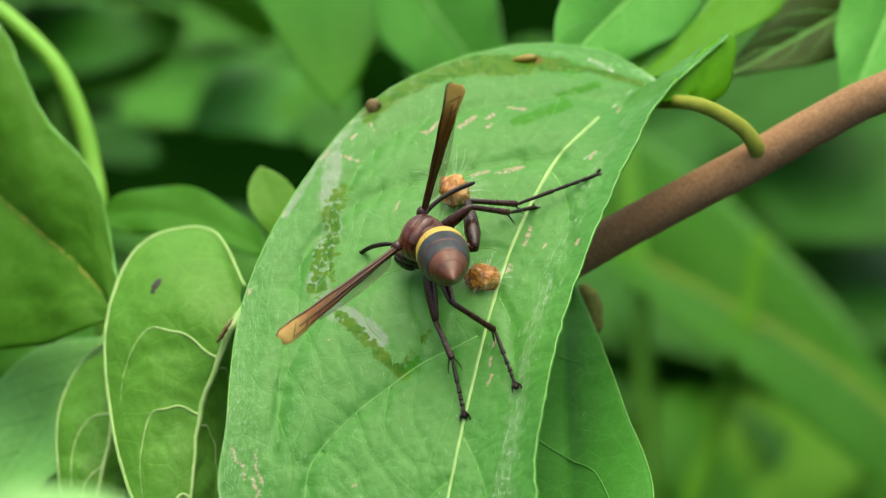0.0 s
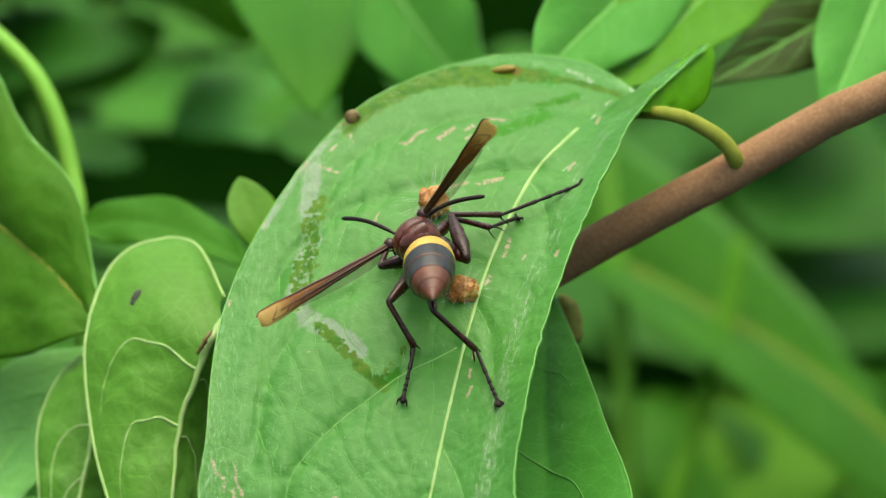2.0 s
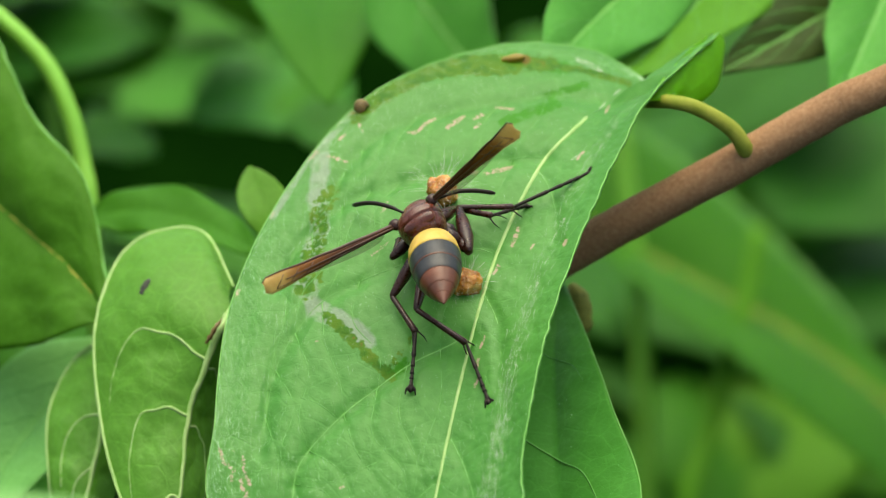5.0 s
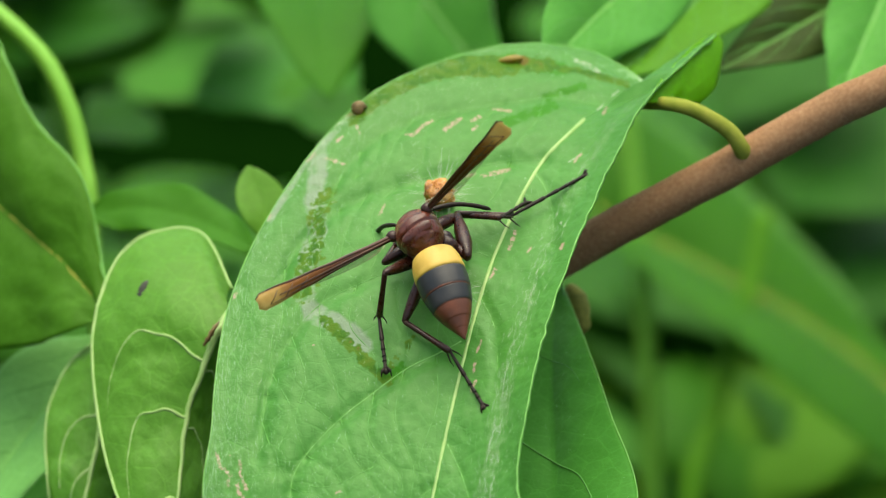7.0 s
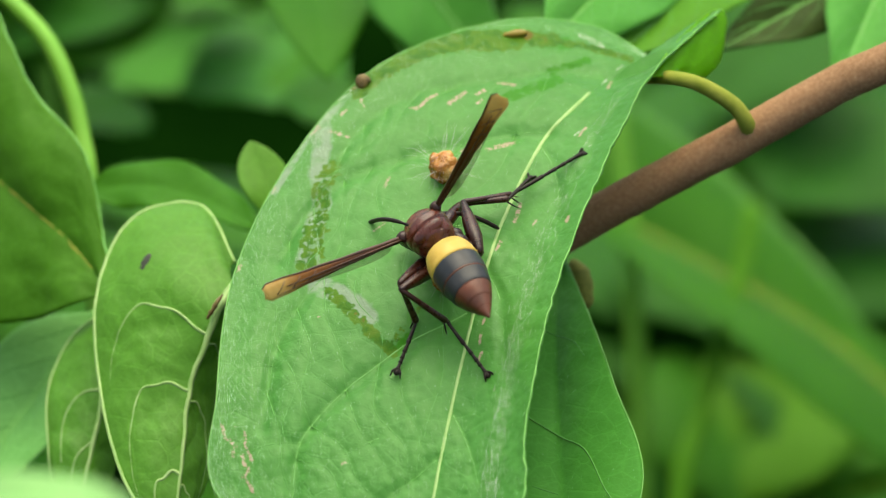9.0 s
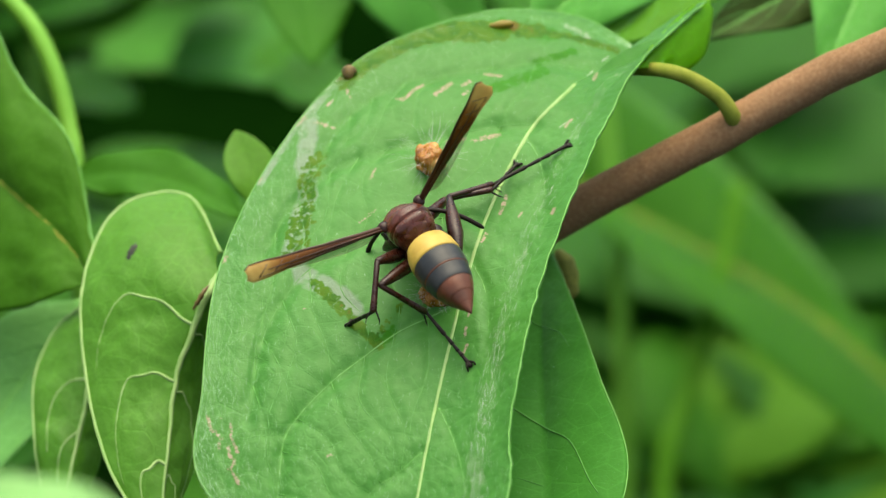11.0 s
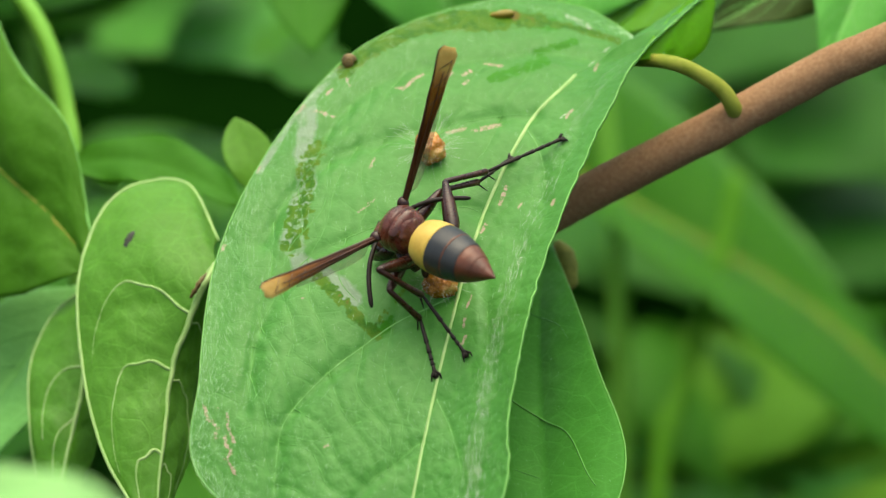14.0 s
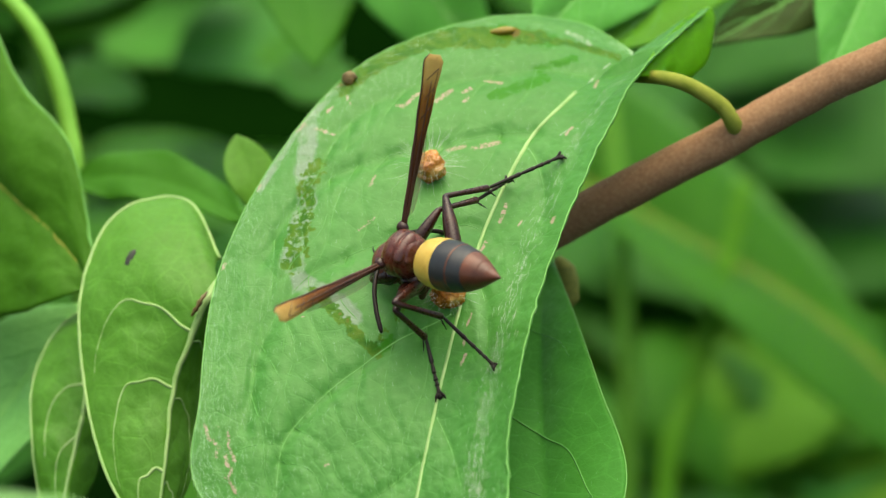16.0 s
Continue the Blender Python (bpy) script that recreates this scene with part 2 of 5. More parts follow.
def wing_film(name):
    """Smoky amber film: dark brown at the root, clearer towards the tip."""
    m, nodes, links, bsdf = material(name)
    pos = nodes.new("ShaderNodeTexCoord").outputs["Object"]
    sep = nodes.new("ShaderNodeSeparateXYZ")
    links.new(pos, sep.inputs[0])
    n = noise_node(nodes, links, 260.0, 3.0, 0.6, pos)
    along = math_node(nodes, links, "MULTIPLY", sep.outputs[0], 1000.0 / 25.0)
    k = math_node(nodes, links, "ADD", along, math_node(nodes, links, "MULTIPLY", math_node(nodes, links, "SUBTRACT", n.outputs[0], 0.5), 0.35))
    col = ramp_node(nodes, links, k, [(0.1, (0.022, 0.007, 0.003)), (0.48, (0.08, 0.024, 0.005)), (0.74, (0.21, 0.078, 0.012)), (0.99, (0.58, 0.38, 0.12))])
    links.new(col.outputs[0], bsdf.inputs["Base Color"])
    bsdf.inputs["Roughness"].default_value = 0.3
    bsdf.inputs["Specular IOR Level"].default_value = 0.25
    alpha = ramp_node(nodes, links, k, [(0.3, (0.95,) * 3), (0.75, (0.8,) * 3), (1.0, (0.6,) * 3)])
    links.new(alpha.outputs[0], bsdf.inputs["Alpha"])
    trans = nodes.new("ShaderNodeBsdfTranslucent")
    links.new(col.outputs[0], trans.inputs["Color"])
    mix = nodes.new("ShaderNodeMixShader")
    mix.inputs[0].default_value = 0.3
    links.new(bsdf.outputs[0], mix.inputs[1])
    links.new(trans.outputs[0], mix.inputs[2])
    links.new(mix.outputs[0], nodes["Material Output"].inputs["Surface"])
    return m


WING = wing_film("wing_film")
MEMBRANE = coat("pale_membrane", [(0.3, (0.20, 0.17, 0.10)), (0.7, (0.34, 0.30, 0.20))], 500.0, 0.35)
MEMBRANE.node_tree.nodes["Principled BSDF"].inputs["Alpha"].default_value = 0.3
WING_VEIN = coat("wing_vein", [(0.3, (0.03, 0.01, 0.005)), (0.7, (0.06, 0.02, 0.008))], 300.0, 0.35)


# ---- builders ----
def part(name, me, mat, parent=None, label=""):
    """One mesh object under a thing or a part."""
    if isinstance(me, bmesh.types.BMesh):
        bm, me = me, bpy.data.meshes.new(name)
        bmesh.ops.recalc_face_normals(bm, faces=bm.faces)
        bm.to_mesh(me)
        bm.free()
    me.polygons.foreach_set("use_smooth", [True] * len(me.polygons))
    if mat:
        me.materials.append(mat)
    ob = new(name, me)
    if parent:
        ob.parent = parent
    return tagged(ob, label)


def thing(name, label, category, group="", kind="", at=(0, 0, 0)):
    ob = new(name)
    ob.empty_display_size = 0.01
    ob.location = at
    return tagged(ob, label, category, group, kind)


def spline(points, count):
    """count points evenly along the parameter of a smooth curve through the points."""
    p = [Vector(q) for q in points]
    p = [2 * p[0] - p[1]] + p + [2 * p[-1] - p[-2]]
    out = []
    for i in range(count):
        s = i / (count - 1) * (len(p) - 3)
        k = min(int(s), len(p) - 4)
        t = s - k
        a, b, c, d = p[k:k + 4]
        out.append(0.5 * ((2 * b) + (c - a) * t + (2 * a - 5 * b + 4 * c - d) * t * t + (3 * b - a - 3 * c + d) * t ** 3))
    return out


def grid_mesh(name, rows, closed=False, caps=False):
    """A mesh over rows of points (each row the same length)."""
    n = len(rows[0])
    verts = [tuple(p) for r in rows for p in r]
    faces = []
    for i in range(len(rows) - 1):
        for j in range(n if closed else n - 1):
            k = (j + 1) % n
            faces.append((i * n + j, i * n + k, (i + 1) * n + k, (i + 1) * n + j))
    if caps:
        faces.append(tuple(range(n - 1, -1, -1)))
        faces.append(tuple((len(rows) - 1) * n + j for j in range(n)))
    me = bpy.data.meshes.new(name)
    me.from_pydata(verts, [], faces)
    me.update()
    return me


def tube(name, centre, radii, sides=8, rough=0.0, scale=1.0):
    """A closed round tube along a list of points (metres); radii per point."""
    rows = []
    up = Vector((0.3, 0.2, 1)).normalized()
    for i, c in enumerate(centre):
        d = (centre[min(i + 1, len(centre) - 1)] - centre[max(i - 1, 0)]).normalized()
        a = d.cross(up)
        if a.length < 1e-3:
            a = d.cross(Vector((1, 0, 0)))
        a.normalize()
        b = d.cross(a)
        up = a.cross(d)
        row = []
        for j in range(sides):
            w = 2 * math.pi * j / sides
            v = math.cos(w) * a + math.sin(w) * b
            r = radii[i] if not rough else radii[i] * (1 + rough * noise.noise(c * scale + v * 1.7))
            row.append(c + r * v)
        rows.append(row)
    return grid_mesh(name, rows, True, True)


def shell_loft(name, sections, sides=24):
    """Rings along x: (x, half width, half height, z) each, in millimetres."""
    rows = [[Vector((x, w * math.cos(2 * math.pi * j / sides), z + h * math.sin(2 * math.pi * j / sides))) * MM for j in range(sides)] for x, w, h, z in sections]
    return grid_mesh(name, rows, True, True)


def blade_surface(mid, left, right, bow, nu, nv, quilt=0.0, veins=8, ripple=0.0, grain=0.0, sweep=0.34):
    """Points of a leaf blade from its midrib and its two margins (plan millimetres, base to tip)."""
    m, l, r = spline(mid, nu), spline(left, nu), spline(right, nu)
    rows = []
    for i in range(nu):
        u = i / (nu - 1)
        t = (m[min(i + 1, nu - 1)] - m[max(i - 1, 0)])
        row = []
        for j in range(nv):
            v = 2 * j / (nv - 1) - 1
            e, b = (l[i], bow[0]) if v < 0 else (r[i], bow[1])
            side = e - m[i]
            a = abs(v)
            nrm = side.cross(t) if v < 0 else t.cross(side)
            if nrm.length > 1e-6:
                nrm.normalize()
            if nrm.z > 0:
                nrm = -nrm
            h = b * side.length * 4 * a * (1 - a)
            if quilt:
                bases = veins if isinstance(veins, tuple) else [0.06 + 0.86 * k / veins for k in range(veins + 1)]
                phase = float(np.interp(u - sweep * a ** 1.2 - (0.03 if v > 0 else 0), (-0.4, *bases, 1.3), range(len(bases) + 2)))
                h += quilt * (abs(math.sin(math.pi * phase)) - 0.5) * min(1, 3 * a) * min(1, 6 * (1 - a)) * (0.45 if v > 0 else 1)
            if ripple:
                h += ripple * a * a * math.sin(u * 17 + 3 * v + mid[0][0])
            q = m[i] + side * a
            if grain:
                h += grain * noise.noise(q * 0.33) + 0.45 * grain * noise.noise(q * 0.95)
            row.append(q + nrm * h)
        rows.append(row)
    return rows


def sheet(name, rows, thick):
    """A thin closed sheet over rows of plan points."""
    n, k = len(rows[0]), len(rows)
    pts = np.array([[plan(p)[:] for p in r] for r in rows])
    du, dv = np.gradient(pts, axis=0), np.gradient(pts, axis=1)
    nr = np.cross(du, dv)
    nr /= np.maximum(np.linalg.norm(nr, axis=2, keepdims=True), 1e-12)
    low = pts - nr * thick * MM
    verts = np.concatenate([pts.reshape(-1, 3), low.reshape(-1, 3)])
    idx = np.arange(k * n).reshape(k, n)
    q = np.stack([idx[:-1, :-1], idx[:-1, 1:], idx[1:, 1:], idx[1:, :-1]], -1).reshape(-1, 4)
    ring = np.concatenate([idx[0, :], idx[1:, -1], idx[-1, -2::-1], idx[-2:0:-1, 0]])
    nxt = np.roll(ring, -1)
    o = k * n
    edge = np.stack([ring, ring + o, nxt + o, nxt], -1)
    me = bpy.data.meshes.new(name)
    me.from_pydata(verts.tolist(), [], np.concatenate([q, q[:, ::-1] + o, edge]).tolist())
    me.update()
    return me


def veins_on(rows, leaf, count, thick, mat, soft, lift=0.1, start=0.06, sweep=0.16, reach=0.9, name="vein", cross=0, power=1.2):
    """The midrib and the side veins of a blade, as thin ridges on its upper face."""
    nu, nv = len(rows), len(rows[0])
    c = (nv - 1) / 2

    def spot(u, v):
        x, y = min(max(u, 0), 1) * (nu - 1), c + v * c
        i, j = min(int(x), nu - 2), min(int(y), nv - 2)
        a, b = x - i, y - j
        p = (rows[i][j] * (1 - a) + rows[i + 1][j] * a) * (1 - b) + (rows[i][j + 1] * (1 - a) + rows[i + 1][j + 1] * a) * b
        return plan(p + Vector((0, 0, -lift)))
    part("midrib", tube("midrib", [spot(k / 40, 0) for k in range(41)], [thick * MM * (1 - 0.75 * k / 40) for k in range(41)], 6), mat, leaf, "pale raised midrib")
    for side in (-1, 1):
        bases = count if isinstance(count, tuple) else [start + k * (0.92 - start) / count for k in range(count)]
        for q, base_u in enumerate(bases):
            u0 = base_u + (0.03 if side > 0 else 0)
            pts = [spot(u0 + sweep * (s / 60 * reach) ** power + 0.005 * math.sin(s * 0.3 + q), side * reach * s / 60) for s in range(61)]
            part(name, tube(name, pts, [soft[1] * (0.65 if side > 0 else 1) * MM * (1 - 0.7 * s / 60) for s in range(61)], 5), VEIN_DIM if side > 0 and leaf.name == "leaf" else soft[0], leaf)
            if cross and side < 0 and q + 1 < len(bases):
                # fine cross veins to the next side vein
                u1 = bases[q + 1] + (0.03 if side > 0 else 0)
                for k in range(cross):
                    a0 = 0.12 + 0.76 * (k + 0.4 * math.sin(5 * k + 3 * q)) / cross
                    a1 = max(a0 - 0.05 + 0.03 * math.sin(7 * k + q), 0.05)
                    pts = []
                    for s in range(25):
                        f = s / 24
                        a = a0 + (a1 - a0) * f + 0.022 * math.sin(f * 7 + 2 * k + q)
                        pts.append(spot(u0 + (u1 - u0) * f + sweep * a ** 1.2, side * a))
                    part(name, tube(name, pts, [soft[1] * MM * 0.4] * 25, 4), VEIN_DIM, leaf)


def simple_leaf(name, mid, width, facing, mat, parent, label="", cup=0.25, bow=0.08, veins=6, skew=(1.0, 1.0), blunt=0.75, thick=0.3, rib=0.5, detail=(40, 21), vein_mat=None, ripple=0.6):
    """A leaf from its midrib (plan millimetres), its half width, and the way its upper face looks."""
    ms = spline(mid, 12)
    f = Vector(facing).normalized()
    left, right = [], []
    for i in range(12):
        u = i / 11
        t = (ms[min(i + 1, 11)] - ms[max(i - 1, 0)]).normalized()
        s = t.cross(f).normalized()
        w = width * max(math.sin(math.pi * u ** blunt), 0.0) ** 0.8 + 0.15
        left.append(ms[i] - s * w * skew[0] + f * w * cup)
        right.append(ms[i] + s * w * skew[1] + f * w * cup)
    rows = blade_surface(ms, left, right, (bow, bow), *detail, ripple=ripple)
    leaf = part(name, sheet(name, rows, thick), mat, parent, label)
    if veins:
        veins_on(rows, leaf, veins, rib, vein_mat or VEIN_SOFT, (VEIN_DIM, rib * 0.3), -0.02, 0.06, 0.28)
    return leaf


def stem(name, pts, r0, r1, mat, parent, label="", sides=10, rough=0.0, count=24):
    c = [plan(p) for p in spline(pts, count)]
    return part(name, tube(name, c, [MM * (r0 + (r1 - r0) * i / (count - 1)) for i in range(count)], sides, rough, 400.0), mat, parent, label)


def pile(ob, count, seed, length=0.7, spread=False):
    """Short golden hairs standing on a part."""
    r4 = random.Random(seed)
    verts, faces = [], []
    vs = ob.data.vertices
    for _ in range(count):
        v = vs[r4.randrange(len(vs))]
        p = v.co.lerp(vs[min(v.index + 1, len(vs) - 1)].co, r4.random()) if spread else v.co
        d = (v.normal + Vector((r4.uniform(-0.5, 0.2), r4.uniform(-0.4, 0.4), r4.uniform(-0.4, 0.4)))).normalized() * length * MM * r4.uniform(0.5, 1.1)
        w = d.cross(Vector((0.3, 0.5, 0.8))).normalized() * 0.012 * MM
        k = len(verts)
        verts += [p + w, p - w, p + d]
        faces.append((k, k + 1, k + 2))
    me = bpy.data.meshes.new("hairs")
    me.from_pydata([tuple(v) for v in verts], [], faces)
    part("hairs", me, PILE, ob, "short golden-brown hairs")["kind"] = "stuff"


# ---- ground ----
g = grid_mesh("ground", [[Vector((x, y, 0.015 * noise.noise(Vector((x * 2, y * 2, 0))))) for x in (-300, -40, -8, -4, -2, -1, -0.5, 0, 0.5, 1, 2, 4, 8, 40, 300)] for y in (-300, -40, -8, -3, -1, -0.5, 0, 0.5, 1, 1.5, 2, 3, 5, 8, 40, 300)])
ground = tagged(part("ground", g, SOIL), "soil under the shrubs, coloured near-black for their deep shade", "ground", "", "structure")

# ---- the shrub with the big leaf ----
shrub = thing("shrub", "leafy green shrub with a brown woody twig", "shrub", at=(0.55, 0.25, 0.0))


def settle(things):
    """Parts were built in world metres: take their thing's place off."""
    for th in things:
        for ob in th.children:
            ob.matrix_parent_inverse = Matrix.Translation(-th.location)


twig = stem("twig", [(7.0, -9.5, 36.0), (22.599999999999998, 0.2, 29.0), (36.300000000000004, 7.8, 24.0), (44.7, 12.2, 21.0), (50.7, 15.7, 19.0), (61.300000000000004, 21.6, 16.0), (66.8, 24.1, 14.0), (93.4, 35.4, 6.0), (164.6, 59.8, -5.0)], 3.1, 2.85, BARK, shrub, "brown woody twig with fine downy bark", 28, 0.035, 260)
stem("trunk", [(164.4, 60.4, -5.0), (400, -20, 60), (520, -350, 300), (550, -600, 500), (550, -900, 650)], 2.6, 9, BARK, shrub, "", 14, 0.08, 40)
MID = [(34.0, 25.5, 29.0), (23.6, 20.2, 18.0), (17.0, 13.6, 10.5), (11.7, 4.2, 3.0), (7.8, -5.6, -5.0), (4.1, -19.1, -14.5), (1.3, -31.3, -22.0), (-0.9, -43.3, -28.0), (-1.8, -52.1, -32.0)]
LEFT = [(33.0, 26.8, 30.0), (24.4, 31.4, 33.0), (10.2, 31.9, 30.0), (-8.1, 24.8, 23.0), (-20.3, 11.5, 13.0), (-28.7, -5.7, 1.0), (-30.6, -23.2, -12.0), (-28.9, -38.5, -21.0), (-2.2, -52.1, -32.0)]
RIGHT = [(44.7, 33.7, 30.0), (33.2, 23.5, 14.0), (27.9, 14.7, 6.0), (23.3, 5.8, -2.0), (18.0, -6.7, -12.0), (14.8, -17.2, -21.0), (12.7, -27.8, -28.0), (11.1, -39.4, -36.0), (-1.5, -51.9, -34.0)]
rows = blade_surface(MID, LEFT, RIGHT, (0.015, -0.08), 300, 221, grain=0.2)
LEAF_XY = np.array([[p.x, p.y] for r in rows for p in r])
# side veins, as plan (x, y) places from the midrib to the margin: half thickness, how deep the blade sinks along it, and the line
SIDE_VEINS = (
    (0.08, 0.30, ((26.0, 22.6), (19.3, 23.6), (12.2, 22.9), (4.0, 21.6), (-3.1, 20.1), (-8.2, 17.2), (-11.6, 13.8), (-14.5, 9.5))),
    (0.09, 0.40, ((17.2, 13.9), (13.8, 14.0), (5.3, 12.6), (-4.7, 10.3), (-9.7, 8.7), (-14.5, 5.9), (-19.5, 0.5), (-22.5, -5.0))),
    (0.10, 0.36, ((8.8, -0.2), (6.5, 0.4), (0.9, -0.2), (-5.1, -2.2), (-11.4, -4.8), (-16.0, -7.4), (-19.4, -11.4), (-21.9, -15.9), (-23.2, -21.5), (-23.9, -28.0))),
    (0.13, 0.40, ((4.9, -12.2), (2.4, -13.5), (-2.9, -16.0), (-7.7, -19.4), (-13.1, -23.6), (-18.2, -29.4), (-19.3, -34.5), (-19.6, -42.0))),
    (0.10, 0.28, ((0.6, -32.2), (-2.8, -35.0), (-6.5, -37.6), (-11.0, -42.5))),
)
RIGHT_VEINS = (
    (0.09, 0.2, ((2.9, -26.2), (4.8, -30.0), (6.0, -33.8), (6.6, -37.5), (7.0, -44.0))),
    (0.09, 0.25, ((16.0, 12.0), (17.5, 9.5), (18.4, 5.5), (18.2, 2.0))),
    (0.09, 0.25, ((7.6, -6.0), (9.4, -9.5), (10.0, -14.0), (9.9, -20.0))),
)
FINE_VEINS = [((-18.4, -30.0), (-23.2, -30.4), (-26.5, -31.8)), ((-13.2, -23.4), (-16.5, -21.2), (-23.4, -19.6)), ((-7.5, -29.3), (-13.8, -32.0), (-18.6, -31.2))]
for (_, _, upper), (_, _, lower) in zip(SIDE_VEINS, SIDE_VEINS[1:]):
    up_v, low_v = spline([(*p, 0) for p in upper], 41), spline([(*p, 0) for p in lower], 41)
    for k in (7, 12, 17, 22, 27, 32, 37):
        a, b = up_v[k], low_v[max(k - 4 + (k * 7) % 5, 2)]
        side = (b - a).cross(Vector((0, 0, 1))) * 0.12 * math.sin(k * 2.3)
        FINE_VEINS.append(tuple((q.x, q.y) for q in (a, a.lerp(b, 0.35) + side, a.lerp(b, 0.7) - side * 0.6, b)))


def line_distance(line):
    """How far each place of the big leaf lies from a line of plan (x, y) places, in millimetres."""
    best = np.full(len(LEAF_XY), 1e9)
    pts = [np.array((p.x, p.y)) for p in spline([(*p, 0) for p in line], 4 * len(line))]
    for a, b in zip(pts, pts[1:]):
        k = np.clip(((LEAF_XY - a) @ (b - a)) / ((b - a) @ (b - a)), 0, 1)
        best = np.minimum(best, np.linalg.norm(LEAF_XY - a - k[:, None] * (b - a), axis=1))
    return best


sink = np.zeros(len(LEAF_XY))
for _, deep, line in SIDE_VEINS + RIGHT_VEINS:
    d_line = line_distance(line)
    sink -= 1.5 * deep * np.exp(-(d_line / 1.1) ** 2) - 0.4 * deep * np.exp(-((d_line - 4.0) / 2.2) ** 2)
for line in FINE_VEINS:
    sink -= 0.13 * np.exp(-(line_distance(line) / 0.55) ** 2)
OUT = on_leaf(0, 0, 1)
rows = [[p + OUT * float(sink[i * 221 + j]) * min(1, 0.15 + 0.1 * min(j, 220 - j)) + Vector((0.3 * noise.noise(Vector((i * 0.21, 0, 0))) + 0.18 * noise.noise(Vector((i * 0.6, 4, 0))), 0, 0)) * max(0, (j - 208) / 12) for j, p in enumerate(r)] for i, r in enumerate(rows)]
LEAF_XY = np.array([[p.x, p.y] for r in rows for p in r])
leaf_me = sheet("leaf", rows, 0.3)


def stroke(kind, width, strength, *line):
    """Insect damage, or a painted glint, along a line of plan (x, y) places: kept as a value in the leaf's mesh."""
    n = len(leaf_me.vertices)
    if kind not in leaf_me.attributes:
        leaf_me.attributes.new(kind, "FLOAT", "POINT")
    vals = np.zeros(n, np.float32)
    leaf_me.attributes[kind].data.foreach_get("value", vals)
    pts = line if len(line) > 1 else (line[0], (line[0][0] + 0.05, line[0][1]))
    for a, b in zip(pts, pts[1:]):
        a, b = np.array(a), np.array(b)
        k = np.clip(((LEAF_XY - a) @ (b - a)) / ((b - a) @ (b - a)), 0, 1)
        d = np.linalg.norm(LEAF_XY - a - k[:, None] * (b - a), axis=1)
        vals[:len(LEAF_XY)] = np.maximum(vals[:len(LEAF_XY)], strength * np.clip(1.4 * (1 - d / width), 0, 1))
    leaf_me.attributes[kind].data.foreach_set("value", vals)


stroke("scrape", 3.4, 0.75, (-16.4, 14.9), (-16.9, 10.1), (-16.5, 4.2), (-17.2, 0.1), (-18.2, -4.8), (-16.6, -8.1), (-13.3, -9.7), (-9.6, -12.2))
stroke("mine", 3.2, 0.765, (-15.0, 8.9), (-17.0, 5.5), (-16.1, 3.4))
stroke("mine", 3.9, 0.765, (-16.8, 0.5), (-17.6, -3.2), (-18.3, -5.6))
stroke("scrape", 2.6, 0.85, (-17.2, -7.2), (-14.6, -8.6), (-11.2, -10.6), (-9.2, -12.6))
stroke("mine", 2.0, 0.80, (-14.8, -9.4), (-10.9, -12.6), (-7.7, -15.9), (-5.7, -17.6))
stroke("wet", 1.5, 0.9, (-9.5, -14.2), (-7.4, -16.3), (-5.2, -17.5), (-3.6, -15.8))
stroke("mine", 2.2, 0.74, (-18.2, -0.4), (-18.6, -2.6), (-16.6, -4.0), (-18.4, -5.6))
stroke("mine", 1.38, 0.72, (-6.3, -17.2), (-3.9, -14.0), (-1.9, -11.6))
stroke("mine", 2.5, 0.92, (-11.7, 20.4), (-8.3, 23.1), (-3.2, 26.1), (1.3, 28.0), (7.0, 29.2), (14.1, 29.0), (18.5, 28.8))
stroke("mine", 2.8, 0.86, (1.3, 27.6), (5.6, 28.2), (9.8, 28.0), (13.0, 28.2))
stroke("mine", 1.3, 0.86, (18.5, 28.6), (22.9, 28.0), (27.2, 26.8), (30.4, 25.9))
# white glint of the wet rim, painted as a pale stroke
stroke("chalk_glint", 1.0, 0.80, (22.8, 29.6), (24.6, 28.9), (26.2, 28.0))
stroke("chalk_glint", 1.3, 0.74, (-19.4, 12.8), (-17.0, 16.0), (-14.9, 18.6), (-12.6, 21.0))
stroke("chalk_glint", 0.22, 0.9, (28.0, 23.9), (29.2, 24.8))
stroke("chalk_glint", 0.22, 0.9, (25.6, 21.6), (26.6, 22.5))
stroke("chalk_glint", 0.3, 0.85, (21.0, 13.6), (22.3, 14.6))
stroke("nibble", 0.75, 0.95, (-3.3, 18.0), (-2.4, 17.8), (-0.9, 19.2), (0.5, 20.1))
stroke("scrape", 1.20, 0.60, (23.0, 29.0), (26.4, 27.5), (30.2, 26.0))
stroke("scrape", 1.3, 0.66, (-23.6, 5.2), (-18.9, 13.1), (-13.9, 18.6), (-8.1, 23.8))
stroke("wet", 1.7, 0.85, (11.0, 19.5), (15.8, 21.2), (19.1, 22.2))
stroke("wet", 1.3, 0.85, (18.0, 23.6), (21.4, 24.8), (23.6, 25.5))
stroke("wet", 2.4, 0.88, (-2.1, 26.9), (4.0, 29.0), (12.6, 29.5), (20.4, 28.1))
stroke("rust", 1.50, 0.99, (12.2, 29.7), (14.8, 29.5))
stroke("rust", 1.00, 0.83, (16.5, 29.0), (17.4, 28.7))
stroke("rust", 1.20, 0.68, (-11.6, -11.6), (-10.0, -13.2))
stroke("rust", 1.80, 0.61, (-16.2, 5.9), (-16.5, 3.4))
stroke("rust", 0.90, 0.88, (-11.9, 21.0), (-10.2, 21.4))
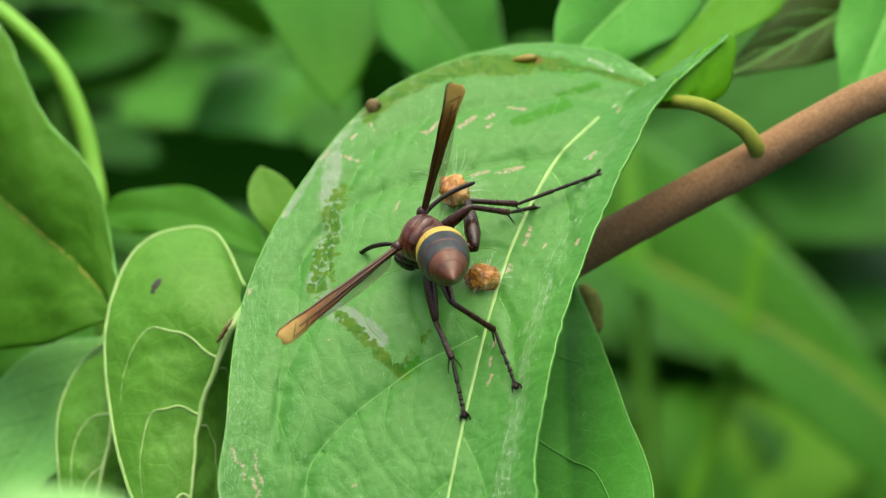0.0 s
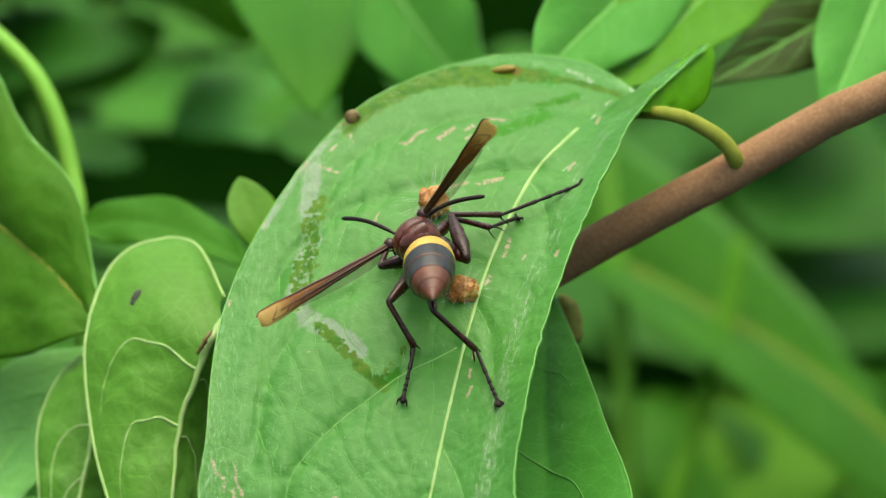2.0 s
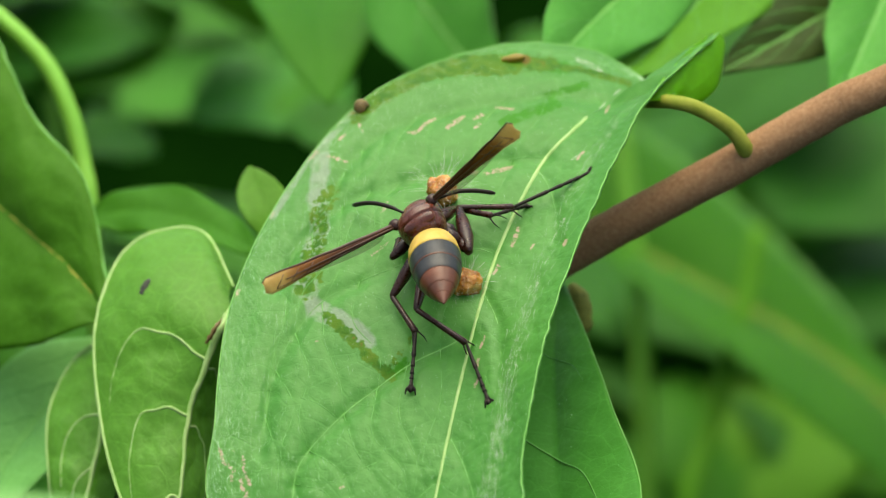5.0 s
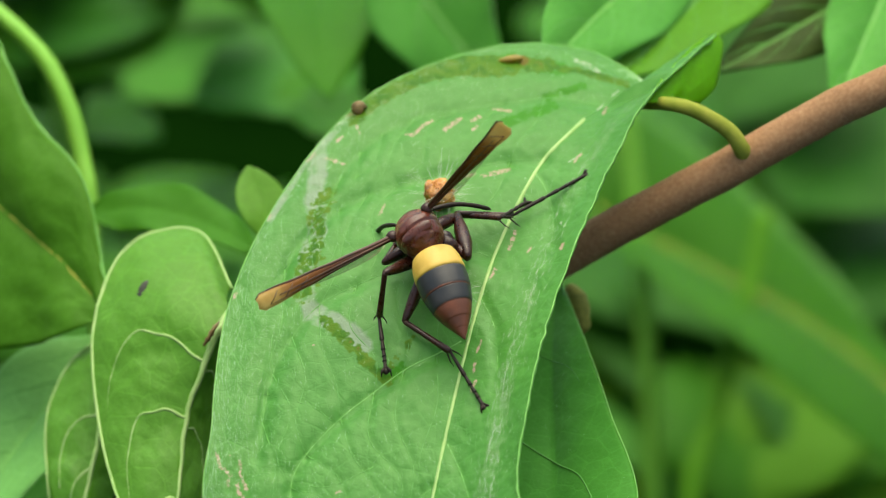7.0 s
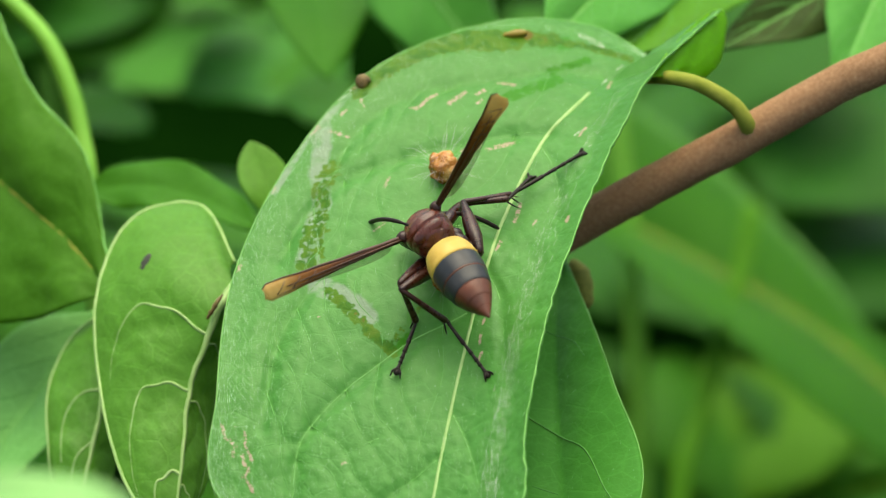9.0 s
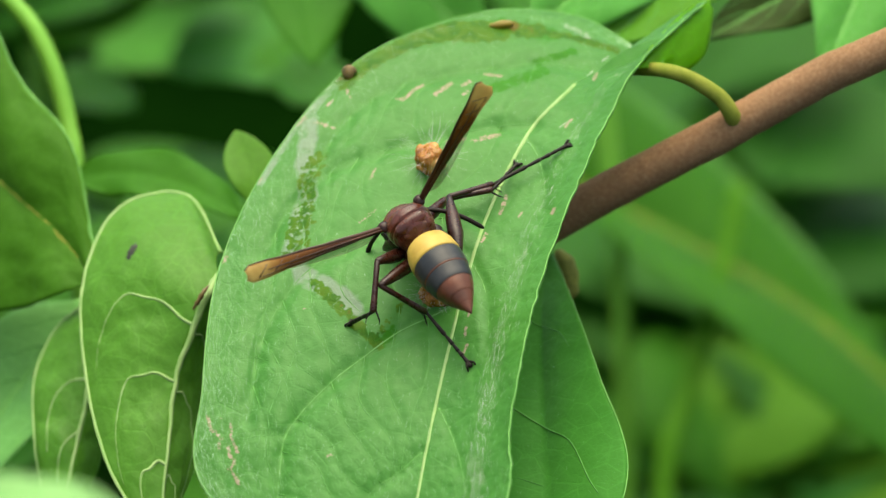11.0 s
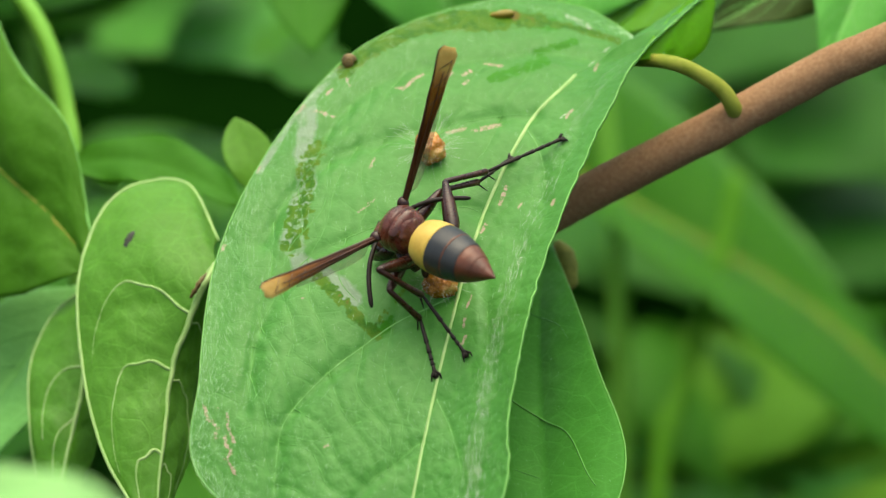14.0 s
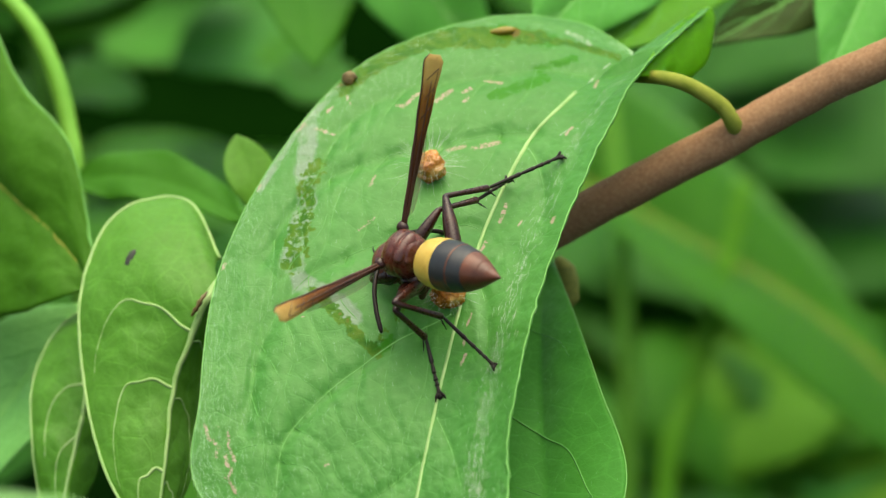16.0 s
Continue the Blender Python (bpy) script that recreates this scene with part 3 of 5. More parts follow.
for a, b, w in (((-15.5, 14.4), (-12.8, 13.5), 0.6), ((-11.0, 19.5), (-10.4, 18.1), 0.5), ((-13.7, 17.0), (-13.2, 17.6), 0.6), ((2.4, 18.6), (4.9, 20.3), 0.7), ((6.6, 20.1), (7.8, 20.7), 0.6), ((6.6, 18.6), (7.3, 19.0), 0.5), ((4.3, 11.2), (6.8, 11.9), 0.6),
                ((8.1, 11.6), (11.9, 12.5), 0.7), ((-7.2, 5.9), (-6.5, 7.3), 0.5), ((9.9, 21.8), (12.5, 21.5), 0.5), ((-18.4, 14.0), (-17.2, 15.1), 0.6), ((-23.9, 5.1), (-23.4, 5.9), 0.5), ((-28.5, -6.4), (-28.1, -5.5), 0.6), ((-16.5, -12.8), (-16.2, -12.7), 0.4)):
    stroke("nibble", w * 1.4, 0.92, a, b)
for a, b, w in (((-8.9, -0.5), (-7.8, 0.1), 0.55), ((-7.8, 0.2), (-6.2, 1.4), 0.5), ((-29.6, -28.3), (-29.1, -29.6), 0.6), ((-28.5, -29.8), (-27.6, -30.6), 0.6), ((-28.0, -31.3), (-27.9, -32.1), 0.55), ((-26.4, -28.8), (-26.3, -30.2), 0.55), ((-26.1, -31.0), (-25.3, -32.4), 0.6), ((-26.7, -31.8), (-26.2, -33.2), 0.6), ((-26.4, -34.8), (-25.8, -33.9), 0.6), ((-25.8, -35.4), (-25.0, -36.5), 0.6), ((-27.8, -28.1), (-27.7, -28.2), 0.5), ((-29.8, -27.7), (-29.7, -28.0), 0.5), ((-25.7, -33.3), (-25.6, -33.7), 0.4), ((-12.6, -32.7), (-12.0, -32.6), 0.5), ((11.9, 0.9), (12.9, 3.4), 0.6),
                ((6.9, -14.8), (6.6, -16.4), 0.4), ((7.8, -12.0), (7.1, -13.6), 0.35), ((19.3, 0.9), (19.7, 1.7), 0.5), ((14.4, 0.1), (15.2, 1.3), 0.3), ((26.5, 21.0), (27.1, 22.0), 0.45), ((21.7, 13.6), (22.9, 14.9), 0.35), ((6.1, -19.1), (7.0, -17.5), 0.4), ((9.1, -3.2), (9.9, -2.0), 0.5)):
    stroke("nibble", w * 1.4, 0.92, a, b)
big_leaf = part("leaf", leaf_me, LEAF_MAIN, shrub, "large downy green leaf with insect-mined patches")


def vein_line(rows_v, leaf, line, r0, r1, mat, name="vein", label="", count=40, sink=0.45):
    """A thin raised vein along a line of plan (x, y) places on a blade."""
    grid = np.array([p[:] for r in rows_v for p in r])
    pts = []
    for q in spline([(*p, 0) for p in line], count):
        d = np.hypot(grid[:, 0] - q.x, grid[:, 1] - q.y)
        near = np.argpartition(d, 6)[:6]
        w = 1 / (d[near] + 0.05) ** 2
        pts.append(plan(Vector((q.x, q.y, float((grid[near, 2] * w).sum() / w.sum()))) - OUT * sink * r0))
    return part(name, tube(name, pts, [MM * (r0 + (r1 - r0) * k / (count - 1)) for k in range(count)], 6), mat, leaf, label)


vein_line(rows, big_leaf, [(p[0], p[1]) for p in MID[1:]], 0.38, 0.26, VEIN, "midrib", "pale flat midrib", 90)
for k, (thick, _, line) in enumerate(SIDE_VEINS):
    vein_line(rows, big_leaf, line, thick * 1.15, thick * 0.6, VEIN_SOFT if k == 3 else VEIN_DIM, count=60)
for thick, _, line in RIGHT_VEINS:
    vein_line(rows, big_leaf, line, thick, thick * 0.4, VEIN_SOFT)
for line in FINE_VEINS:
    vein_line(rows, big_leaf, line, 0.07, 0.05, VEIN_DIM, count=16)
part("margin", tube("margin", [plan(r[-1]) for r in rows[::4]], [MM * (0.11 + 0.08 * noise.noise(Vector((k * 0.7, 0, 0)))) for k in range(len(rows[::4]))], 6), VEIN_SOFT, big_leaf, "pale thickened leaf margin")
part("margin", tube("margin", [plan(r[0]) for r in rows[::4]], [0.10 * MM] * len(rows[::4]), 6), VEIN_SOFT, big_leaf)
stem("petiole", [(48.5, 13.9, 21.0), (47.4, 15.5, 16.8), (45.4, 18.3, 15.5), (40.8, 21.1, 14.5), (37.0, 22.3, 15.0), (33.0, 22.8, 23.0), (29.9, 23.4, 38.0)], 1.4, 0.95, PETIOLE, big_leaf, "yellow-green downy leaf stalk")
lobe = blade_surface([(37.7, 22.9, 20.0), (39.4, 25.1, 22.0), (41.1, 29.2, 25.5), (43.2, 32.6, 30.0), (44.5, 33.8, 32.5)], [(32.4, 22.5, 15.0), (33.4, 23.6, 17.0), (36.3, 27.3, 21.0), (40.7, 31.5, 27.5), (44.1, 33.8, 31.5)], [(41.5, 22.7, 24.0), (44.2, 25.4, 27.0), (45.3, 29.5, 30.0), (45.8, 32.4, 33.0), (45.0, 34.0, 34.0)], (0.05, 0.05), 24, 17, 0.2, 4)
lobe_ob = part("basal_lobe", sheet("basal_lobe", lobe, 0.12), LEAF_LOBE, big_leaf, "folded base lobe of the leaf, coloured as if lit through")
for thick, line in ((0.2, ((36.5, 22.6), (37.6, 25.4), (39.8, 28.2), (42.0, 31.0))), (0.12, ((37.2, 24.2), (40.5, 25.4), (43.6, 27.2))), (0.1, ((38.0, 26.2), (41.5, 28.4), (44.6, 30.2)))):
    vein_line(lobe, lobe_ob, line, thick, thick * 0.5, VEIN_SOFT)

rows_e = blade_surface([(20.2, -3.4, 34.0), (18.8, -13.7, 20.0), (18.4, -26.7, 7.0), (18.7, -38.9, -6.0), (20.1, -55.7, -22.0)], [(19.6, -3.9, 34.0), (12.6, -13.7, 22.0), (8.1, -26.7, 8.0), (7.0, -39.2, -4.0), (19.7, -55.7, -22.0)], [(20.7, -5.2, 33.0), (23.4, -12.7, 17.0), (26.7, -23.0, 4.0), (30.0, -36.7, -10.0), (21.6, -55.2, -22.0)], (0.06, 0.06), 60, 31, grain=0.25)
leaf_e = part("leaf", sheet("leaf", rows_e, 0.3), LEAF_SHADE, shrub, "drooping green leaf below the twig")
for thick, line in ((0.15, ((13.9, -28.0), (18.6, -30.7), (22.1, -32.3), (24.5, -37.1), (25.7, -38.9))), (0.09, ((16.1, -15.2), (18.1, -16.3), (21.1, -17.2), (22.6, -19.3))), (0.08, ((14.4, -37.4), (18.1, -38.5)))):
    vein_line(rows_e, leaf_e, line, thick, thick * 0.5, VEIN_DIM, sink=-0.7)
part("margin", tube("margin", [plan(r[-1]) for r in rows_e], [0.09 * MM] * 60, 6), VEIN_SOFT, leaf_e)


def down(rows_d, count, leaf, seed, length=0.9):
    """Fine pale hairs standing on a blade."""
    r3 = random.Random(seed)
    verts, faces = [], []
    nu, nv = len(rows_d), len(rows_d[0])
    for _ in range(count):
        i = int(r3.random() * (nu - 2))
        v = r3.random()
        j = int((v * v * 0.5 if r3.random() < 0.5 else v) * (nv - 2))
        if r3.random() > 0.06 + 0.7 * max(i / nu - 0.6, 1 - 5 * j / nv, 0):
            continue
        p, q, w = rows_d[i][j], rows_d[i][j + 1], rows_d[i + 1][j]
        p = p + (q - p) * r3.random() + (w - p) * r3.random()
        d = Vector((r3.gauss(0.1, 0.35), -1.0, -1.1)).normalized() * length * r3.uniform(0.5, 1.3)
        s = d.cross(Vector((0, 0, 1))).normalized() * 0.0065
        if j < 3 and r3.random() < 0.4:
            d = Vector((-0.8, r3.uniform(-0.9, 0.3), -0.5)) * r3.uniform(0.4, 0.9)
        k = len(verts)
        verts += [plan(p + s), plan(p - s), plan(p + d)]
        faces.append((k, k + 1, k + 2))
    me = bpy.data.meshes.new("down")
    me.from_pydata([tuple(x) for x in verts], [], faces)
    part("down", me, DOWN, leaf, "fine pale hairs")["kind"] = "stuff"


scar = [plan((49.1, 16.3, 17.2)) + MM * 0.5 * (math.cos(k / 6 * math.pi) * AX + math.sin(k / 6 * math.pi) * AY) for k in range(13)]
part("node_scar", tube("node_scar", scar, [0.3 * MM] * 13, 7), BARK, shrub, "small pale leaf scar on the twig")
pile(twig, 9000, 21, 0.45, True)
down(rows, 48000, big_leaf, 4, 1.1)
down(rows_e, 5000, leaf_e, 5, 1.0)
r5 = random.Random(12)
silk = bpy.data.meshes.new("down")
sv, sf = [], []
for _ in range(900):
    i = int(r5.random() ** 0.6 * 262) + 6
    j = int(np.clip(r5.gauss(176, 8), 145, 219))
    p, q = rows[i][j], rows[i + 4][j + r5.choice((-2, -1, 0, 1))]
    d = (q - p).normalized() * r5.uniform(0.8, 2.2) + Vector((0, 0, -0.12))
    w = Vector((0.008, 0.003, 0))
    k = len(sv)
    sv += [plan(p + w + Vector((0, 0, -0.05))), plan(p - w + Vector((0, 0, -0.05))), plan(p + d)]
    sf.append((k, k + 1, k + 2))
silk.from_pydata([tuple(v) for v in sv], [], sf)
part("down", silk, FUZZ, big_leaf, "silky white hairs along the fold")["kind"] = "stuff"
simple_leaf("leaf", [(45.1, 59.4, 92.0), (35.0, 46.0, 74.0), (25.5, 36.3, 57.0), (17.6, 28.0, 42.0)], 10.0, (0.3, 0.4, -1), LEAF_PALE, shrub, "pale green leaf behind the twig")
simple_leaf("leaf", [(63.6, 59.1, 98.0), (50.1, 46.8, 82.0), (39.2, 35.9, 66.0), (29.0, 26.7, 52.0)], 11.5, (0.1, 1.0, -0.9), LEAF_HANG, shrub, "yellow-green young leaf")
simple_leaf("leaf", [(84.7, 52.6, 92.0), (73.5, 43.8, 82.0), (60.6, 36.3, 72.0), (47.3, 29.1, 62.0)], 7.5, (0.0, 0.3, -1), LEAF_DULL, shrub, "dull rough dark leaf")
simple_leaf("leaf", [(85.0, 59.7, 94.0), (78.0, 44.6, 80.0), (71.6, 32.3, 68.0), (66.5, 23.3, 58.0)], 8.5, (0.1, 0.3, -1), LEAF_PALE, shrub, "pale rounded leaf")
rows_h = blade_surface([(35.9, 8.9, 450.0), (58.7, -3.3, 450.0), (84.8, -17.2, 450.0), (109.2, -31.2, 450.0), (128.5, -46.7, 450.0), (153.3, -71.2, 450.0), (174.6, -94.2, 450.0)], [(35.1, 10.6, 452.0), (46.5, 35.6, 467.3), (67.1, 26.6, 476.7), (92.6, 6.5, 480.0), (115.4, -17.8, 473.3), (139.1, -49.1, 464.0), (174.9, -92.7, 452.0)], [(36.6, 8.1, 448.0), (53.4, -10.1, 416.0), (75.4, -26.8, 398.3), (98.0, -46.7, 395.0), (120.9, -64.4, 405.0), (145.6, -81.7, 422.7), (174.2, -94.8, 448.0)], (0.06, 0.06), 60, 31, grain=0.6)
leaf_h = part("leaf", sheet("leaf", rows_h, 0.3), LEAF_BROAD, shrub, "broad green leaf hanging behind the twig")
vein_line(rows_h, leaf_h, [(p.x, p.y) for p in (rows_h[k][15] for k in (3, 14, 25, 36, 47, 57))], 1.5, 1.2, PETIOLE, "midrib", "yellowish midrib")
part("margin", tube("margin", [plan(r[0]) for r in rows_h], [0.9 * MM] * 60, 6), VEIN_SOFT, leaf_h)

# ---- the shrub beside it ----
neighbour = thing("shrub", "leafy green shrub with curled leaves", "shrub", at=(-0.12, 0.06, 0.0))
MA = [(-30.2, -8.9, 16.0), (-31.4, -11.1, 14.0), (-32.7, -13.9, 13.0), (-34.9, -19.4, 13.0), (-36.7, -26.1, 12.0), (-37.4, -36.0, 8.0), (-38.2, -47.3, 4.0)]
LA = [(-30.2, -5.5, 22.0), (-36.5, 3.3, 34.0), (-47.1, 1.0, 32.0), (-51.5, -10.3, 24.0), (-50.4, -23.9, 17.0), (-46.3, -37.0, 10.0), (-39.3, -47.3, 4.0)]
RA = [(-30.0, -7.6, 18.0), (-29.6, -10.2, 20.0), (-29.7, -15.5, 22.0), (-30.6, -21.5, 22.0), (-32.6, -30.0, 20.0), (-33.5, -37.3, 14.0), (-37.4, -47.4, 5.0)]
rows_a = blade_surface(MA, LA, RA, (0.10, 0.05), 90, 61, 0.5, (0.15, 0.41, 0.63, 0.84), grain=0.3, sweep=0.25)
leaf_a = part("leaf", sheet("leaf", rows_a, 0.3), LEAF_YOUNG, neighbour, "curled yellow-green leaf with a pale rim and chewed spot")
veins_on(rows_a, leaf_a, (0.41, 0.63, 0.84), 0.8, VEIN, (VEIN, 0.33), -0.1, 0.06, 0.42, 0.86, power=3.2)
part("margin", tube("margin", [plan(r[0]) for r in rows_a], [0.28 * MM] * 90, 6), VEIN, leaf_a, "pale leaf margin")
rows_b = blade_surface([(-49.8, -14.2, 32.0), (-50.9, -20.7, 30.0), (-51.5, -28.5, 28.0), (-52.3, -33.6, 26.0), (-53.1, -39.5, 24.0), (-53.8, -47.1, 22.0)], [(-51.6, -13.4, 40.0), (-56.6, -17.1, 37.2), (-59.8, -23.6, 34.4), (-60.2, -29.2, 31.6), (-59.6, -34.7, 28.8), (-57.6, -47.5, 26.0)], [(-49.4, -14.8, 36.0), (-47.8, -21.8, 34.0), (-47.2, -28.8, 32.0), (-48.4, -33.9, 30.0), (-49.9, -39.9, 28.0), (-53.3, -47.6, 26.0)], (0.10, 0.05), 60, 41, 0.4, (0.2, 0.5, 0.75), grain=0.3, sweep=0.25)
leaf_b = part("leaf", sheet("leaf", rows_b, 0.3), LEAF_YOUNG, neighbour, "curled yellow-green leaf with a pale rim")
part("margin", tube("margin", [plan(r[0]) for r in rows_b], [0.22 * MM] * 60, 6), VEIN, leaf_b, "pale leaf margin")
for thick, line in ((0.5, ((-50.9, -21.5), (-51.5, -28.5), (-52.5, -33.8), (-53.6, -39.9), (-54.4, -45.1))), (0.26, ((-51.6, -25.2), (-54.2, -25.7), (-56.4, -28.0), (-57.4, -31.5), (-57.3, -36.4))), (0.22, ((-52.5, -33.1), (-54.7, -35.1), (-55.5, -38.1), (-55.4, -42.5)))):
    vein_line(rows_b, leaf_b, line, thick, thick * 0.6, VEIN)
simple_leaf("leaf", [(-55.4, -13.9, 60.0), (-63.7, -26.5, 52.0), (-72.6, -39.7, 44.0), (-83.7, -54.6, 40.0)], 11.0, (-0.2, 1.0, -0.8), LEAF_SOFT, neighbour, "pale green leaf")
rows_f = blade_surface([(-115.8, 33.0, 80.0), (-95.1, 22.1, 72.0), (-81.5, 14.7, 64.0), (-71.7, 8.3, 54.0), (-62.6, 1.6, 44.0), (-56.2, -3.7, 39.0), (-50.8, -10.3, 34.0)], [(-116.7, 34.2, 84.0), (-98.8, 53.9, 77.0), (-82.3, 48.5, 70.0), (-72.6, 35.8, 61.0), (-64.9, 21.8, 52.0), (-55.3, 10.6, 43.0), (-50.2, -10.3, 34.0)], [(-115.8, 32.0, 80.0), (-104.4, 9.6, 66.0), (-89.8, -7.2, 52.0), (-77.6, -15.1, 44.0), (-64.5, -15.1, 40.0), (-57.4, -12.8, 34.0), (-51.3, -10.5, 34.0)], (0.10, 0.06), 70, 41, 0.8, (0.25, 0.5, 0.75), grain=0.4, sweep=0.2)
leaf_f = part("leaf", sheet("leaf", rows_f, 0.3), LEAF_SIDE, neighbour, "broad green leaf with a yellowish midrib")
vein_line(rows_f, leaf_f, [(p.x, p.y) for p in (rows_f[k][20] for k in (4, 16, 28, 40, 52, 64))], 0.4, 0.55, PETIOLE, "midrib", "yellowish midrib")
part("margin", tube("margin", [plan(r[0]) for r in rows_f], [0.3 * MM] * 70, 6), VEIN_SOFT, leaf_f)
simple_leaf("leaf", [(-23.9, 0.1, 46.0), (-25.9, 5.1, 46.0), (-28.0, 9.6, 47.0), (-29.5, 13.6, 48.0)], 4.0, (-0.1, 1.0, -0.7), LEAF_YOUNG, neighbour, "small young leaf", 0.05, 0.05, 0, blunt=1.0, ripple=0.0)
simple_leaf("leaf", [(-51.1, -30.1, -160.0), (-43.5, -26.3, -160.0), (-36.6, -24.7, -160.0), (-30.1, -26.3, -160.0), (-23.1, -30.0, -160.0)], 3.2, (0.1, 1.0, -0.9), LEAF_NEAR, neighbour, "pale leaf close to the viewer, out of focus", 0.1, 0.05, 0)
simple_leaf("leaf", [(-59.4, 5.9, 80.0), (-48.4, 6.8, 76.0), (-37.4, 3.9, 70.0), (-28.4, -0.8, 62.0)], 5.5, (0, 0.8, -1), LEAF_MID, neighbour, "green leaf in shade", 0.1, 0.05, 0)
stem("stalk", [(-94.6, 65.2, 92.0), (-84.6, 48.3, 90.9), (-74.1, 39.3, 89.7), (-67.1, 31.9, 88.6), (-62.9, 23.0, 87.4), (-60.7, 14.2, 86.3), (-59.5, 6.8, 85.1), (-58.0, -19.5, 84.0)], 1.5, 1.7, STALK, neighbour, "bright green young stem")

part("chewed_edge", tube("chewed_edge", [plan(p) for p in spline([(-31.5, -10.1, 13.0), (-32.3, -11.3, 12.0), (-33.2, -12.8, 12.0), (-33.8, -13.8, 12.0)], 10)], [MM * r for r in (0.1, 0.2, 0.35, 0.3, 0.45, 0.25, 0.5, 0.25, 0.3, 0.1)], 9, 0.5, 900.0), SNAIL, leaf_a, "brown chewed hole edge")
part("chewed_edge", tube("chewed_edge", [plan(p) for p in spline([(-42.2, -2.5, 26.0), (-41.2, -1.8, 27.0), (-39.6, -2.5, 27.0), (-38.5, -1.0, 29.0)], 10)], [MM * r for r in (0.1, 0.25, 0.3, 0.2, 0.35, 0.25, 0.3, 0.2, 0.25, 0.08)], 7, 0.5, 900.0), SNAIL, leaf_a)

# ---- foliage behind ----
behind = thing("shrub", "dense green shrub in soft focus", "shrub", at=(0.0, 0.5, 0.0))
simple_leaf("leaf", [(-26.6, 75.0, 205.0), (-24.5, 59.0, 180.0), (-22.4, 43.5, 155.0), (-20.4, 27.2, 140.0)], 16.0, (0.1, 1.0, -0.8), LEAF_MID, behind, "bright pointed leaf hanging down", 0.1, 0.05, 0, (1, 1), 0.62)
simple_leaf("leaf", [(-10.3, 58.1, 150.0), (-2.6, 47.1, 150.0), (5.0, 37.4, 152.0), (12.8, 28.8, 155.0)], 13.0, (0.2, 0.5, -1), LEAF_PALE, behind, "pale leaf with a light midrib", 0.1, 0.05, 3, rib=1.0)
